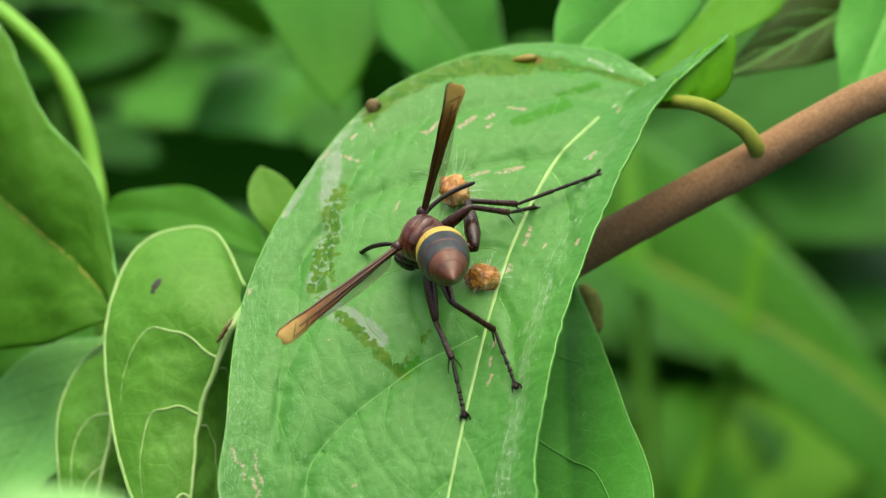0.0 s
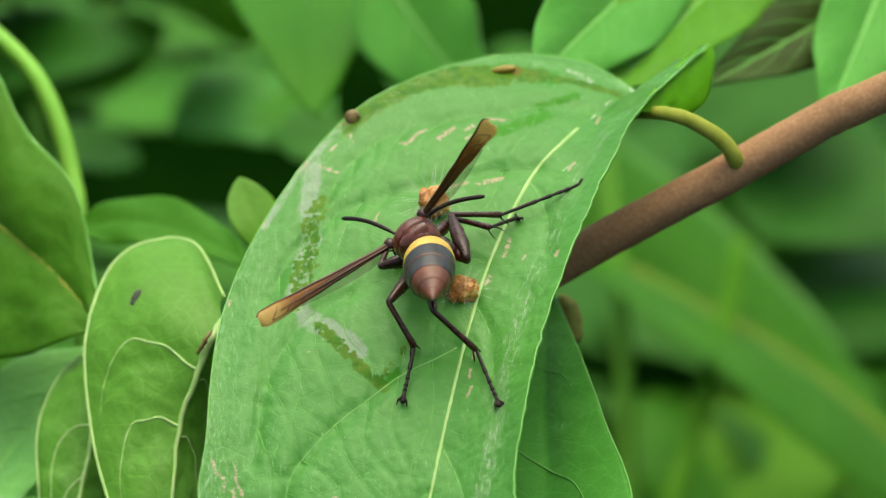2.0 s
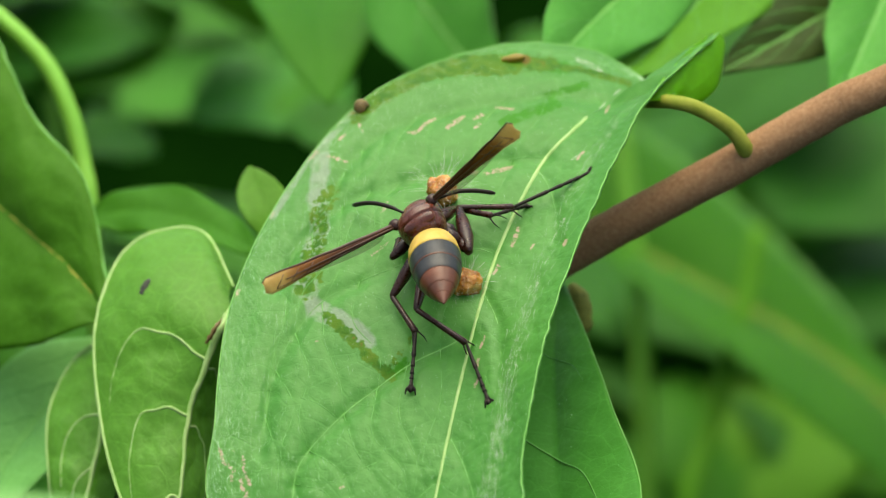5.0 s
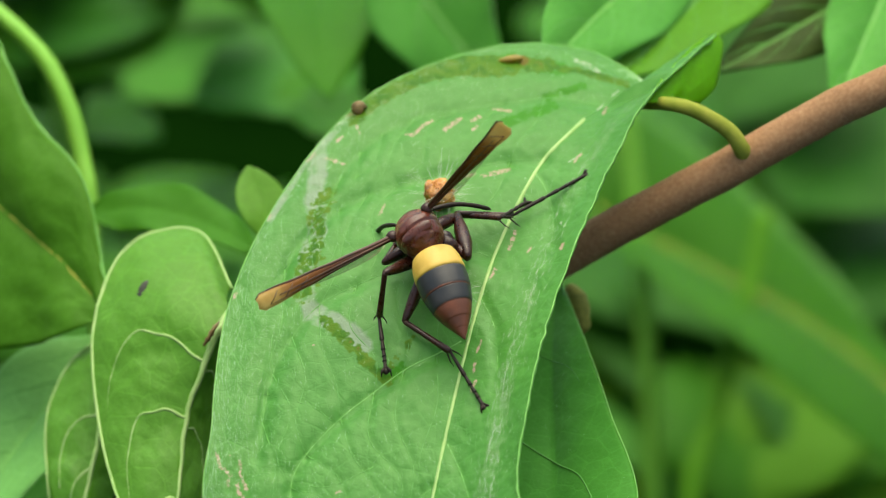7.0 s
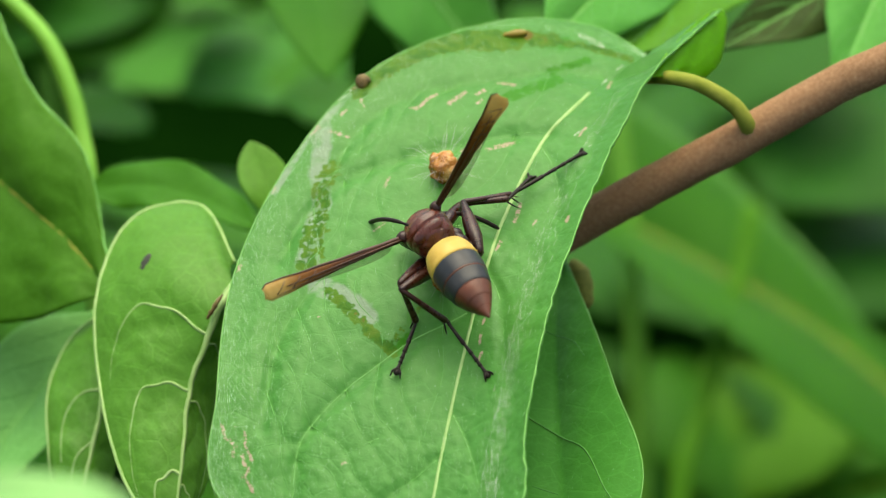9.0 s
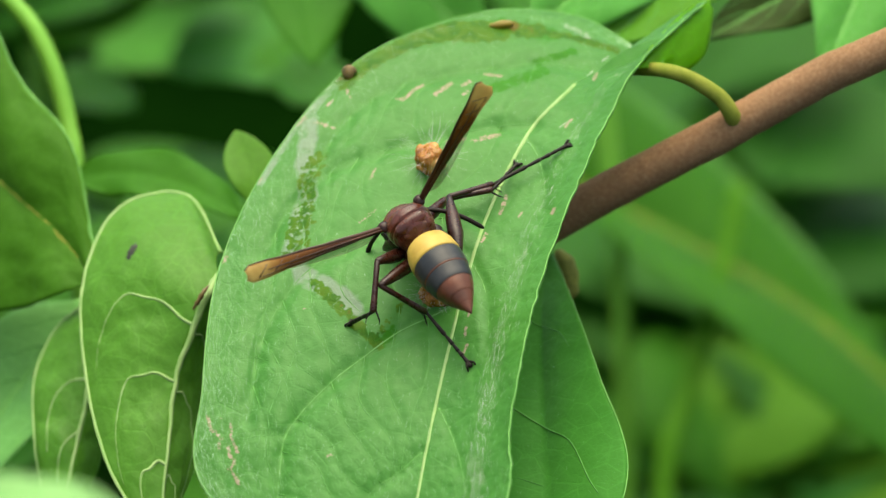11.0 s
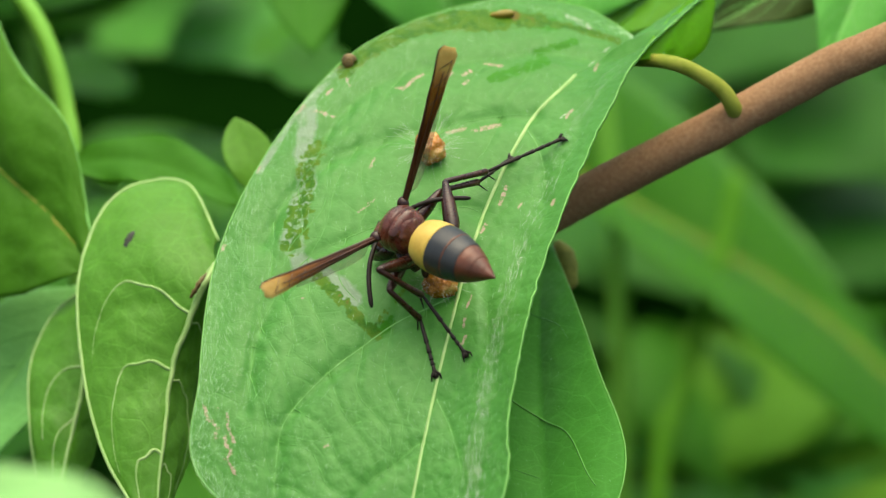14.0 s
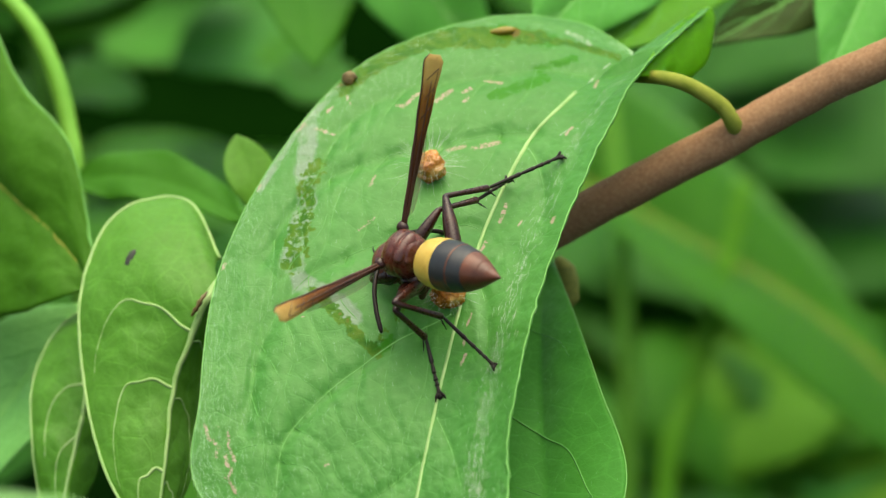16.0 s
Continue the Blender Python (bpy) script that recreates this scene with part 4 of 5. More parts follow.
# lower right leaves take paler greens to offset the shade cast on them
for mid, w, mat in (([(74.8, -22.5, 594.0), (91.8, -36.8, 572.0), (111.3, -57.6, 548.0), (130.1, -86.4, 526.0)], 43, LEAF_MID), ([(159.0, 11.7, 601.0), (136.5, -14.7, 574.0), (118.4, -43.1, 546.0), (108.2, -73.5, 519.0)], 45, LEAF_DEEP),
                    ([(173.4, -22.5, 596.5), (151.1, -48.0, 572.5), (132.9, -75.7, 547.5), (122.7, -98.6, 523.5)], 39, LEAF_PALE), ([(159.6, -59.5, 580.0), (131.8, -66.1, 567.0), (108.5, -74.5, 555.0), (81.9, -87.8, 542.0)], 45, LEAF_HANG), ([(125.5, -31.4, 641.0), (104.0, -46.3, 622.0), (86.8, -60.7, 602.0), (64.7, -82.1, 583.0)], 45, LEAF_MID), ([(60.2, -11.3, 604.0), (64.2, -36.9, 575.0), (73.1, -64.7, 545.0), (83.4, -94.3, 516.0)], 39, LEAF_PALE),
                    ([(51.9, 2.2, 589.0), (62.0, -18.2, 570.0), (69.9, -39.7, 550.0), (73.9, -63.7, 531.0)], 36, LEAF_DEEP), ([(86.0, -14.9, 591.5), (78.7, -36.7, 570.5), (69.9, -57.7, 549.5), (57.8, -81.4, 528.5)], 36, LEAF_HANG), ([(102.3, -22.3, 585.0), (113.6, -36.7, 569.0), (126.2, -52.4, 551.0), (142.0, -71.2, 535.0)], 42, LEAF_MID),
                    ([(152.7, -33.4, 583.25), (139.3, -51.5, 568.25), (124.5, -66.9, 552.25), (106.4, -81.9, 536.25)], 36, LEAF_PALE), ([(167.5, -11.0, 582.5), (150.3, -29.3, 567.5), (130.0, -43.4, 552.5), (106.6, -53.5, 537.5)], 38, LEAF_DEEP), ([(92.4, -63.1, 578.5), (100.5, -73.4, 566.5), (112.0, -83.4, 553.5), (125.1, -96.7, 541.5)], 38, LEAF_HANG),
                    ([(51.5, -48.4, 582.5), (67.3, -58.8, 567.5), (82.8, -70.6, 552.5), (99.4, -85.7, 537.5)], 46, LEAF_MID), ([(74.2, 2.1, 585.5), (91.4, -10.9, 568.5), (106.3, -27.0, 551.5), (116.9, -46.2, 534.5)], 46, LEAF_DEEP), ([(160.0, 2.1, 583.0), (143.1, -14.6, 568.0), (124.4, -28.8, 552.0), (102.9, -39.2, 537.0)], 42, LEAF_MID),
                    ([(103.6, -59.5, 579.25), (120.7, -65.9, 566.25), (137.3, -76.2, 553.25), (153.7, -89.5, 541.25)], 48, LEAF_PALE), ([(162.7, -37.3, 588.5), (143.2, -55.2, 569.5), (122.4, -72.3, 550.5), (98.8, -86.9, 531.5)], 45, LEAF_HANG),
                    ([(57.6, -30.0, 589.5), (67.6, -47.8, 570.5), (80.8, -66.7, 549.5), (89.7, -92.2, 530.5)], 42, LEAF_MID), ([(101.1, -22.5, 592.0), (95.4, -44.1, 571.0), (84.3, -64.9, 549.0), (68.4, -86.7, 528.0)], 42, LEAF_PALE),
                    ([(-71.3, 64.6, 416.0), (-94.2, 54.7, 410.0), (-112.3, 51.3, 405.0), (-133.0, 54.1, 399.0)], 20, LEAF_MID), ([(-43.8, 62.3, 452.0), (-65.2, 63.4, 447.0), (-85.3, 60.4, 443.0), (-107.4, 54.7, 438.0)], 13, LEAF_BACK), ([(-61.3, 69.3, 480.0), (-44.2, 72.3, 475.0), (-24.0, 68.5, 470.0), (-0.7, 63.2, 465.0)], 18, LEAF_BACK),
                    ([(57.8, 0.9, 581.0), (68.1, -12.0, 567.0), (78.0, -24.5, 553.0), (85.8, -38.6, 539.0)], 42, LEAF_DEEP), ([(41.4, -33.1, 590.0), (51.7, -47.2, 570.0), (61.5, -64.5, 550.0), (67.3, -88.2, 530.0)], 60, LEAF_HANG), ([(134.8, -33.3, 585.0), (114.4, -47.5, 569.0), (94.1, -61.2, 551.0), (74.8, -74.6, 535.0)], 60, LEAF_MID), ([(107.6, -16.9, 613.0), (112.6, -37.2, 588.0), (113.5, -58.4, 562.0), (112.5, -85.6, 537.0)], 64, LEAF_PALE), ([(156.0, -59.0, 576.0), (132.2, -69.3, 565.0), (109.0, -76.1, 555.0), (86.3, -80.5, 544.0)], 53, LEAF_HANG), ([(90.9, -75.4, 576.0), (101.1, -82.0, 566.0), (112.7, -88.3, 554.0), (125.9, -98.5, 544.0)], 28, LEAF_MID), ([(153.0, 4.0, 582.0), (132.4, -3.3, 567.0), (116.1, -16.0, 553.0), (103.7, -31.9, 538.0)], 62, LEAF_DEEP), ([(77.0, -8.1, 702.0), (85.1, -36.4, 671.0), (94.5, -63.0, 639.0), (97.5, -95.7, 608.0)], 84, LEAF_PALE), ([(162.1, -12.4, 700.0), (149.8, -36.4, 670.0), (141.9, -63.2, 640.0), (136.1, -96.0, 610.0)], 84, LEAF_HANG), ([(66.8, -46.9, 637.0), (81.4, -61.9, 622.0), (103.2, -72.6, 608.0), (126.4, -79.2, 593.0)], 77, LEAF_MID), ([(141.7, 41.4, 581.0), (132.4, 28.0, 567.0), (119.8, 14.9, 553.0), (107.4, 4.0, 539.0)], 43, LEAF_DEEP), ([(94.0, 52.2, 657.0), (106.7, 35.7, 643.0), (120.8, 23.4, 627.0), (138.4, 11.6, 613.0)], 56, LEAF_DEEP),
                    ([(-38.2, 66.8, 513.0), (-58.5, 55.9, 501.0), (-78.1, 46.7, 489.0), (-97.2, 39.5, 477.0)], 24, LEAF_PALE), ([(-26.3, 47.8, 461.0), (-42.5, 44.3, 454.0), (-58.4, 40.7, 446.0), (-72.4, 35.7, 439.0)], 20, LEAF_PALE), ([(-86.9, 65.9, 552.0), (-104.1, 61.8, 544.0), (-121.1, 57.9, 536.0), (-137.9, 52.1, 528.0)], 28, LEAF_PALE), ([(-84.0, 32.4, 443.0), (-90.0, 30.7, 438.0), (-95.8, 29.0, 432.0), (-103.2, 25.7, 427.0)], 13, LEAF_PALE), ([(-24.9, 40.0, 338.0), (-31.2, 37.4, 333.0), (-36.5, 35.0, 327.0), (-42.2, 33.2, 322.0)], 7, LEAF_MID), ([(-17.7, 32.9, 307.0), (-23.8, 29.6, 302.0), (-29.8, 27.1, 298.0), (-37.0, 28.0, 293.0)], 10, LEAF_DEEP), ([(-68.1, 80.1, 599.0), (-84.1, 68.0, 586.0), (-99.9, 58.0, 574.0), (-118.7, 50.0, 561.0)], 26, LEAF_PALE),
                    ([(132.9, 70.8, 576.25), (116.9, 59.0, 565.25), (101.1, 47.4, 554.25), (87.5, 32.6, 544.25)], 31, LEAF_DEEP), ([(129.7, 34.8, 579.0), (114.2, 20.2, 566.0), (98.9, 8.7, 554.0), (79.8, 0.1, 541.0)], 28, LEAF_MID), ([(78.6, -40.3, 545.0), (88.5, -61.0, 530.0), (96.5, -78.8, 520.0), (102.0, -96.4, 512.0)], 30, LEAF_MID), ([(119.0, -45.0, 540.0), (107.9, -60.0, 530.0), (93.4, -75.6, 522.0), (80.9, -93.0, 515.0)], 28, LEAF_HANG)):
    simple_leaf("leaf", mid, w, (0.1, 1.0, -0.9), mat, behind, "", 0.12, 0.05, 0)
rng = random.Random(5)
count = 0
while count < 284:
    z = rng.uniform(330, 600) if count < 150 else rng.uniform(600, 1500)
    sc = (460 + z) / 460
    x, y = rng.uniform(-85, 85) * sc, rng.uniform(-70, 45) * sc
    a = rng.uniform(0, 2 * math.pi)
    ln, wd = rng.uniform(50, 85) * sc ** 0.7, rng.uniform(12, 20) * sc ** 0.7
    dx, dy, dz = math.cos(a) * ln, -rng.uniform(0.1, 0.7) * ln, math.sin(a) * ln * 0.7
    mid = [(x, y, z), (x + dx * 0.35, y + dy * 0.15, z + dz * 0.35), (x + dx * 0.7, y + dy * 0.5, z + dz * 0.7), (x + dx, y + dy, z + dz)]
    # dark hollows between the sprays of leaves, where the shade-dark soil shows
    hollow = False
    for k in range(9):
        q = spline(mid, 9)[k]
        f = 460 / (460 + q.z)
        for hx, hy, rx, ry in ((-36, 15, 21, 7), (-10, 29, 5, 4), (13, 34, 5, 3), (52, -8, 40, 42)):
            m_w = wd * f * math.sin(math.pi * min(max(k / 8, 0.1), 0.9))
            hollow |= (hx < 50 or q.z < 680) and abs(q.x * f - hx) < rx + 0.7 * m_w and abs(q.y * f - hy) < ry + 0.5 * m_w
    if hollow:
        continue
    simple_leaf("leaf", mid, wd, (rng.uniform(-0.4, 0.4), 1.0, -rng.uniform(0.2, 1.0)), rng.choice((LEAF_DEEP, LEAF_BACK, LEAF_DEEP)), behind, "", 0.15, 0.05, 0, detail=(14, 9))
    count += 1
stem("stem", [(90.1, 3.9, 430.0), (85.8, -15.1, 424.0), (80.2, -33.8, 418.0), (73.4, -55.5, 412.0), (67.5, -73.7, 406.0), (64.6, -125.7, 400.0)], 2.6, 3.0, LEAF_HANG, behind)
for sx in (-120, 40, 180):
    stem("stem", [(sx, 120, 420), (sx + 20, -100, 460), (sx - 10, -400, 540), (sx, -1100, 700)], 2, 5, STALK, behind)
settle([shrub, neighbour, behind])


# ---- the wasp ----
wasp = thing("wasp", "large red-brown wasp with a yellow-banded abdomen, standing on the leaf", "wasp")


def thorax_mesh():
    """The thorax, with its collar, plates and the seams between them."""
    prof = [(3.7, 0.6, 0.6, -2.3), (3.4, 1.7, 1.55, -2.0), (2.8, 2.5, 2.35, -1.4), (2.0, 3.05, 2.85, -0.8), (1.2, 3.4, 3.25, -0.25), (0.3, 3.5, 3.45, 0.05), (-0.7, 3.45, 3.4, 0.1), (-1.5, 3.3, 3.2, 0.0), (-2.2, 3.0, 2.95, -0.2), (-2.7, 2.55, 2.6, -0.3), (-3.1, 1.9, 2.0, -0.35), (-3.5, 1.25, 1.3, -0.2), (-3.8, 0.7, 0.7, -0.1), (-4.2, 0.45, 0.45, -0.05)]
    rows_t = []
    for i in range(96):
        k = i / 95 * (len(prof) - 1)
        q = min(int(k), len(prof) - 2)
        f = k - q
        x, w, h, z = (a + (b - a) * f for a, b in zip(prof[q], prof[q + 1]))
        ring = []
        for j in range(72):
            a = 2 * math.pi * j / 72
            y, u = math.cos(a), math.sin(a)
            seam = 0.0
            if u > -0.2:
                for at, deep, wide in ((-0.75 - 0.35 * (1 - y * y), 0.26, 0.2), (2.3 - 1.5 * y * y, 0.08, 0.16)):
                    seam -= deep * math.exp(-((x - at) / wide) ** 2) * min(1, (u + 0.2) * 3)
                if -1.2 < x < 2.6:
                    seam -= 0.015 * math.exp(-((y * w) / 0.12) ** 2)
            if u < 0.35:
                seam -= 0.16 * math.exp(-((x - 0.9 - 0.8 * u) / 0.18) ** 2) + 0.14 * math.exp(-((x + 1.7 - 0.5 * u) / 0.18) ** 2) + 0.1 * math.exp(-((u + 0.15) / 0.06) ** 2) * (abs(x) < 3)
            seam += 0.025 * noise.noise(Vector((x * 2.5, y * 6, u * 6)))
            ring.append(Vector((x, y * (w + seam), z + u * (h + seam))) * MM)
        rows_t.append(ring)
    return grid_mesh("thorax", rows_t, True, True)


def build_wasp():
    body = {}
    body["thorax"] = part("thorax", thorax_mesh(), CHITIN, wasp, "glossy red-brown thorax")
    pile(body["thorax"], 2200, 8, 0.5, True)
    part("scutellum", shell_loft("scutellum", [(-1.0, 0.8, 0.15, 2.85), (-1.2, 2.2, 0.5, 2.7), (-1.7, 2.6, 0.72, 2.42), (-2.2, 2.4, 0.7, 2.12), (-2.55, 1.4, 0.4, 1.85)], 28), CHITIN, wasp)
    part("metanotum", shell_loft("metanotum", [(-2.4, 0.6, 0.15, 1.75), (-2.55, 2.0, 0.5, 1.62), (-2.85, 1.9, 0.55, 1.35), (-3.15, 1.4, 0.45, 1.0), (-3.35, 0.4, 0.2, 0.8)], 20), TAIL, wasp)
    for s in (-1, 1):
        part("tegula", shell_loft("tegula", [(2.0, 0.2, 0.2, 1.8), (1.7, 0.8, 0.6, 1.8), (1.0, 0.9, 0.75, 1.75), (0.3, 0.3, 0.2, 1.6)], 12), CHITIN_LEG, wasp).location = (0, s * 3.2 * MM, 0)
        part("coxa", tube("coxa", [Vector(p) * MM for p in ((-2.2, s * 1.8, -2.0), (-2.7, s * 2.6, -3.4), (-3.1, s * 2.8, -4.5))], [1.2 * MM, 1.1 * MM, 0.7 * MM], 12), CHITIN_LEG, wasp)
        part("coxa", tube("coxa", [Vector(p) * MM for p in ((-0.8, s * 2.0, -2.6), (-1.0, s * 2.7, -3.6), (-1.1, s * 2.8, -4.3))], [1.2 * MM, 1.1 * MM, 0.7 * MM], 12), CHITIN_LEG, wasp)
    part("trochanter", tube("trochanter", [Vector(p) * MM for p in ((-2.9, -2.7, -4.2), (-4.2, -3.3, -5.0), (-5.3, -3.4, -4.8))], [0.9 * MM, 0.75 * MM, 0.6 * MM], 12), CHITIN_LEG, wasp)
    head = part("head", shell_loft("head", [(3.6, 0.6, 0.7, -0.6), (3.2, 2.2, 2.3, -0.5), (2.3, 3.2, 3.0, -0.3), (1.3, 3.3, 2.9, -0.1), (0.4, 2.5, 2.2, 0.0), (-0.2, 0.9, 0.9, 0.0)], 28), CHITIN, wasp, "broad red-brown head, bent down")
    head.matrix_local = Matrix.Translation(Vector((3.5, 0, -2.4)) * MM) @ Matrix.Rotation(radians(62), 4, "Y")
    for s in (-1, 1):
        part("eye", shell_loft("eye", [(3.0, 0.2, 0.5, -0.2), (2.6, 0.7, 1.6, -0.1), (1.8, 0.85, 1.9, 0.0), (1.1, 0.6, 1.5, 0.0), (0.8, 0.2, 0.4, 0.0)], 14), EYE, head).location = (0, s * 2.75 * MM, 0)
        part("mandible", tube("mandible", [Vector(p) * MM for p in ((2.8, s * 1.6, -2.2), (3.6, s * 1.4, -3.2), (3.8, s * 0.5, -3.9))], [0.6 * MM, 0.45 * MM, 0.15 * MM], 8), TAIL, head)
        curve = spline([(0, 0, 0), (1.6, 0, 0.5), (3.2, 0, 1.0), (6.0, 0, 1.3), (9.0, 0, 0.9), (12.0, 0, 0)], 30)
        body["antenna", s] = part("antenna", tube("antenna", [p * MM for p in curve], [MM * (0.22 + 0.12 * min(1, max(k - 7, 0) / 5)) * (1.05 if k % 2 else 0.97) * (1 if k < 29 else 0.5) for k in range(30)], 8), CHITIN_DARK, wasp, "dark curved antenna")
    # abdomen, its pivot at the waist
    ab = part("abdomen", shell_loft("abdomen", [(0.4, 0.45, 0.45, 0), (-0.2, 0.6, 0.6, 0.0), (-0.6, 1.1, 1.0, 0.1), (-1.0, 1.75, 1.6, 0.15), (-1.6, 2.4, 2.2, 0.15), (-2.6, 2.8, 2.6, 0.1)], 32), CHITIN, wasp, "smooth banded abdomen")
    body["abdomen"] = ab
    prof = [(-0.5, 1.7, 1.6), (-0.8, 2.7, 2.45), (-1.4, 3.4, 3.15), (-2.7, 3.85, 3.6), (-4.6, 4.0, 3.75), (-6.2, 3.95, 3.7), (-7.8, 3.7, 3.5), (-9.4, 3.3, 3.1), (-10.8, 2.75, 2.6), (-12.2, 2.0, 1.9), (-13.4, 1.25, 1.2), (-14.4, 0.62, 0.6), (-15.2, 0.12, 0.12)]

    def radius(x):
        for (a, wa, ha), (b, wb, hb) in zip(prof, prof[1:]):
            if b <= x <= a:
                k = (a - x) / (a - b)
                return wa + (wb - wa) * k, ha + (hb - ha) * k
        return prof[-1][1:]
    for i, (a, b, mat, lab) in enumerate(((-0.5, -4.8, YELLOW, "broad yellow band"), (-4.6, -7.8, BLACK_BAND, "slate-black band"), (-7.6, -10.1, BLACK_BAND, "slate-black band with brown edge"), (-9.9, -12.2, TAIL, "rust-brown band"), (-12.0, -13.6, TAIL, "rust-brown band"), (-13.4, -15.2, TAIL, "pointed rust-brown tip"))):
        secs = []
        steps = 10
        for k in range(steps + 1):
            x = a + (b - a) * k / steps
            w, h = radius(x)
            flare = 1.0 + 0.022 * (k / steps) ** 3 - (0.03 if k == 0 else 0)
            if i < 5 and k == steps:
                flare -= 0.03
            secs.append((x, w * flare, h * flare, -0.05 + 0.02 * (x + 15)))
        ter = part("tergite", shell_loft("tergite", [(x, w * 0.94, h * 0.93, z) for x, w, h, z in secs], 36), mat, ab, lab)
        if i in (1, 2, 3):
            part("hind_edge", shell_loft("hind_edge", [(x + dx, w * f, h * f, z) for (x, w, h, z), dx, f in ((secs[-1], 0.55, 0.90), (secs[-1], 0.45, 0.952), (secs[-1], 0.2, 0.957), (secs[-1], -0.04, 0.948), (secs[-1], -0.06, 0.90))], 36), TAIL, ter, "thin brown hind edge")
    # wings, folded lengthwise: x along the wing, root at the origin
    for s in (-1, 1):
        n = 28
        front = []
        for k in range(n):
            u = k / (n - 1)
            x = 25.0 * u
            w = (0.55 + 2.15 * u ** 1.3) * (1 if u < 0.96 else max(1 - ((u - 0.96) / 0.06) ** 2, 0.45)) * (1 + 0.05 * math.sin(u * 23 + s))
            sag = -0.3 * u * u
            row = [Vector((x, 0.5 * w, sag)), Vector((x, 0.22 * w, sag + 0.2)), Vector((x, -0.08 * w, sag + 0.12)), Vector((x, -0.34 * w, sag - 0.1)), Vector((x, -0.5 * w, sag - 0.3))]
            front.append([Vector((p.x, p.y * -s, p.z)) * MM for p in row])
        back = [[p + Vector((0, 0, -0.05 * MM)) for p in r] for r in front]
        rows_w = [f + b[::-1] for f, b in zip(front, back)]
        wing = part("wing", grid_mesh("wing", rows_w, True, True), WING, wasp, "smoky amber wing, folded lengthwise")
        part("wing_rib", tube("wing_rib", [r[0] for r in front], [MM * (0.34 - 0.26 * k / (n - 1)) for k in range(n)], 7), WING_VEIN, wing, "dark leading rib")
        part("wing_rib", tube("wing_rib", [r[2] + Vector((0, 0, 0.05 * MM)) for r in front[:24]], [MM * (0.2 - 0.15 * k / 23) for k in range(24)], 6), WING_VEIN, wing)
        part("wing_rib", tube("wing_rib", [r[3] + Vector((0, 0, 0.04 * MM)) for r in front[2:26]], [MM * (0.13 - 0.09 * k / 23) for k in range(24)], 6), WING_VEIN, wing)
        for k in (17, 20, 23):
            part("wing_rib", tube("wing_rib", [front[k][1] + Vector((0, 0, 0.04 * MM)), front[k + 1][2] + Vector((0, 0, 0.04 * MM)), front[k + 2][3] + Vector((0, 0, 0.04 * MM))], [0.06 * MM] * 3, 5), WING_VEIN, wing)
        # hind wing under it
        hind = []
        for k in range(20):
            u = k / 19
            w = 0.25 + 0.85 * math.sin(math.pi * min(u, 0.97) ** 0.6) ** 0.7
            hind.append([Vector((1 + 15.5 * u, (-0.05 - w * q / 4 - 0.12 * u) * -s, -0.5 - 1.0 * u - 0.35 * q)) * MM for q in range(5)])
        hb = [[p + Vector((0, 0, -0.04 * MM)) for p in r] for r in hind]
        part("hind_wing", grid_mesh("hind_wing", [f + b[::-1] for f, b in zip(hind, hb)], True, True), MEMBRANE, wing, "thin clear hind wing")
        body["wing", s] = wing
    # legs
    for key, hip, lens in LEGS:
        fem, tib, tar = lens
        f = 1.25 if key == "mid_right" else 1.0
        leg = part("leg", shell_loft("leg", [(-0.3, 0.35, 0.35, 0), (0.3, 0.7, 0.78, 0), (fem * 0.3, 0.95 * f, 1.1 * f, 0), (fem * 0.6, 0.85 * f, 0.95 * f, 0), (fem * 0.9, 0.6, 0.65, 0), (fem, 0.45, 0.45, 0), (fem + 0.25, 0.2, 0.2, 0)], 14), CHITIN_LEG, wasp, "dark jointed leg")
        tb = part("tibia", shell_loft("tibia", [(-0.15, 0.25, 0.25, 0), (0.2, 0.42, 0.42, 0), (tib * 0.35, 0.40, 0.43, 0), (tib * 0.75, 0.46, 0.47, 0), (tib * 0.97, 0.52, 0.52, 0), (tib + 0.1, 0.25, 0.25, 0)], 12), CHITIN_LEG, leg)
        x, steps = 0.0, (0.46, 0.18, 0.13, 0.09, 0.14)
        secs = []
        for i, st in enumerate(steps):
            l = st * tar
            secs += [(x, 0.19, 0.19, 0), (x + 0.15, 0.23, 0.23, 0), (x + l * 0.8, 0.31, 0.31, 0), (x + l * 0.93, 0.36, 0.36, 0), (x + l - 0.05, 0.22, 0.22, 0)]
            x += l
        secs += [(x + 0.05, 0.45, 0.35, -0.1), (x + 0.5, 0.5, 0.35, -0.15), (x + 0.8, 0.2, 0.15, -0.15)]
        ts = part("tarsus", shell_loft("tarsus", secs, 10), CHITIN_DARK, leg)
        body["leg", key] = (leg, tb, ts)
        for s in (-1, 1):
            body["spur", key, s] = part("spur", tube("spur", [Vector(p) * MM for p in ((tib - 0.2, s * 0.4, -0.2), (tib + 0.8, s * 0.9, -0.8), (tib + 1.5, s * 1.0, -1.3))], [0.14 * MM, 0.1 * MM, 0.03 * MM], 6), CHITIN_DARK, leg)
            body["claw", key, s] = part("claw", tube("claw", [Vector(p) * MM for p in ((tar - 0.2, s * 0.1, 0), (tar + 0.5, s * 0.6, 0.25), (tar + 1.1, s * 0.75, -0.35))], [0.25 * MM, 0.18 * MM, 0.06 * MM], 6), CHITIN_DARK, leg)
    return body


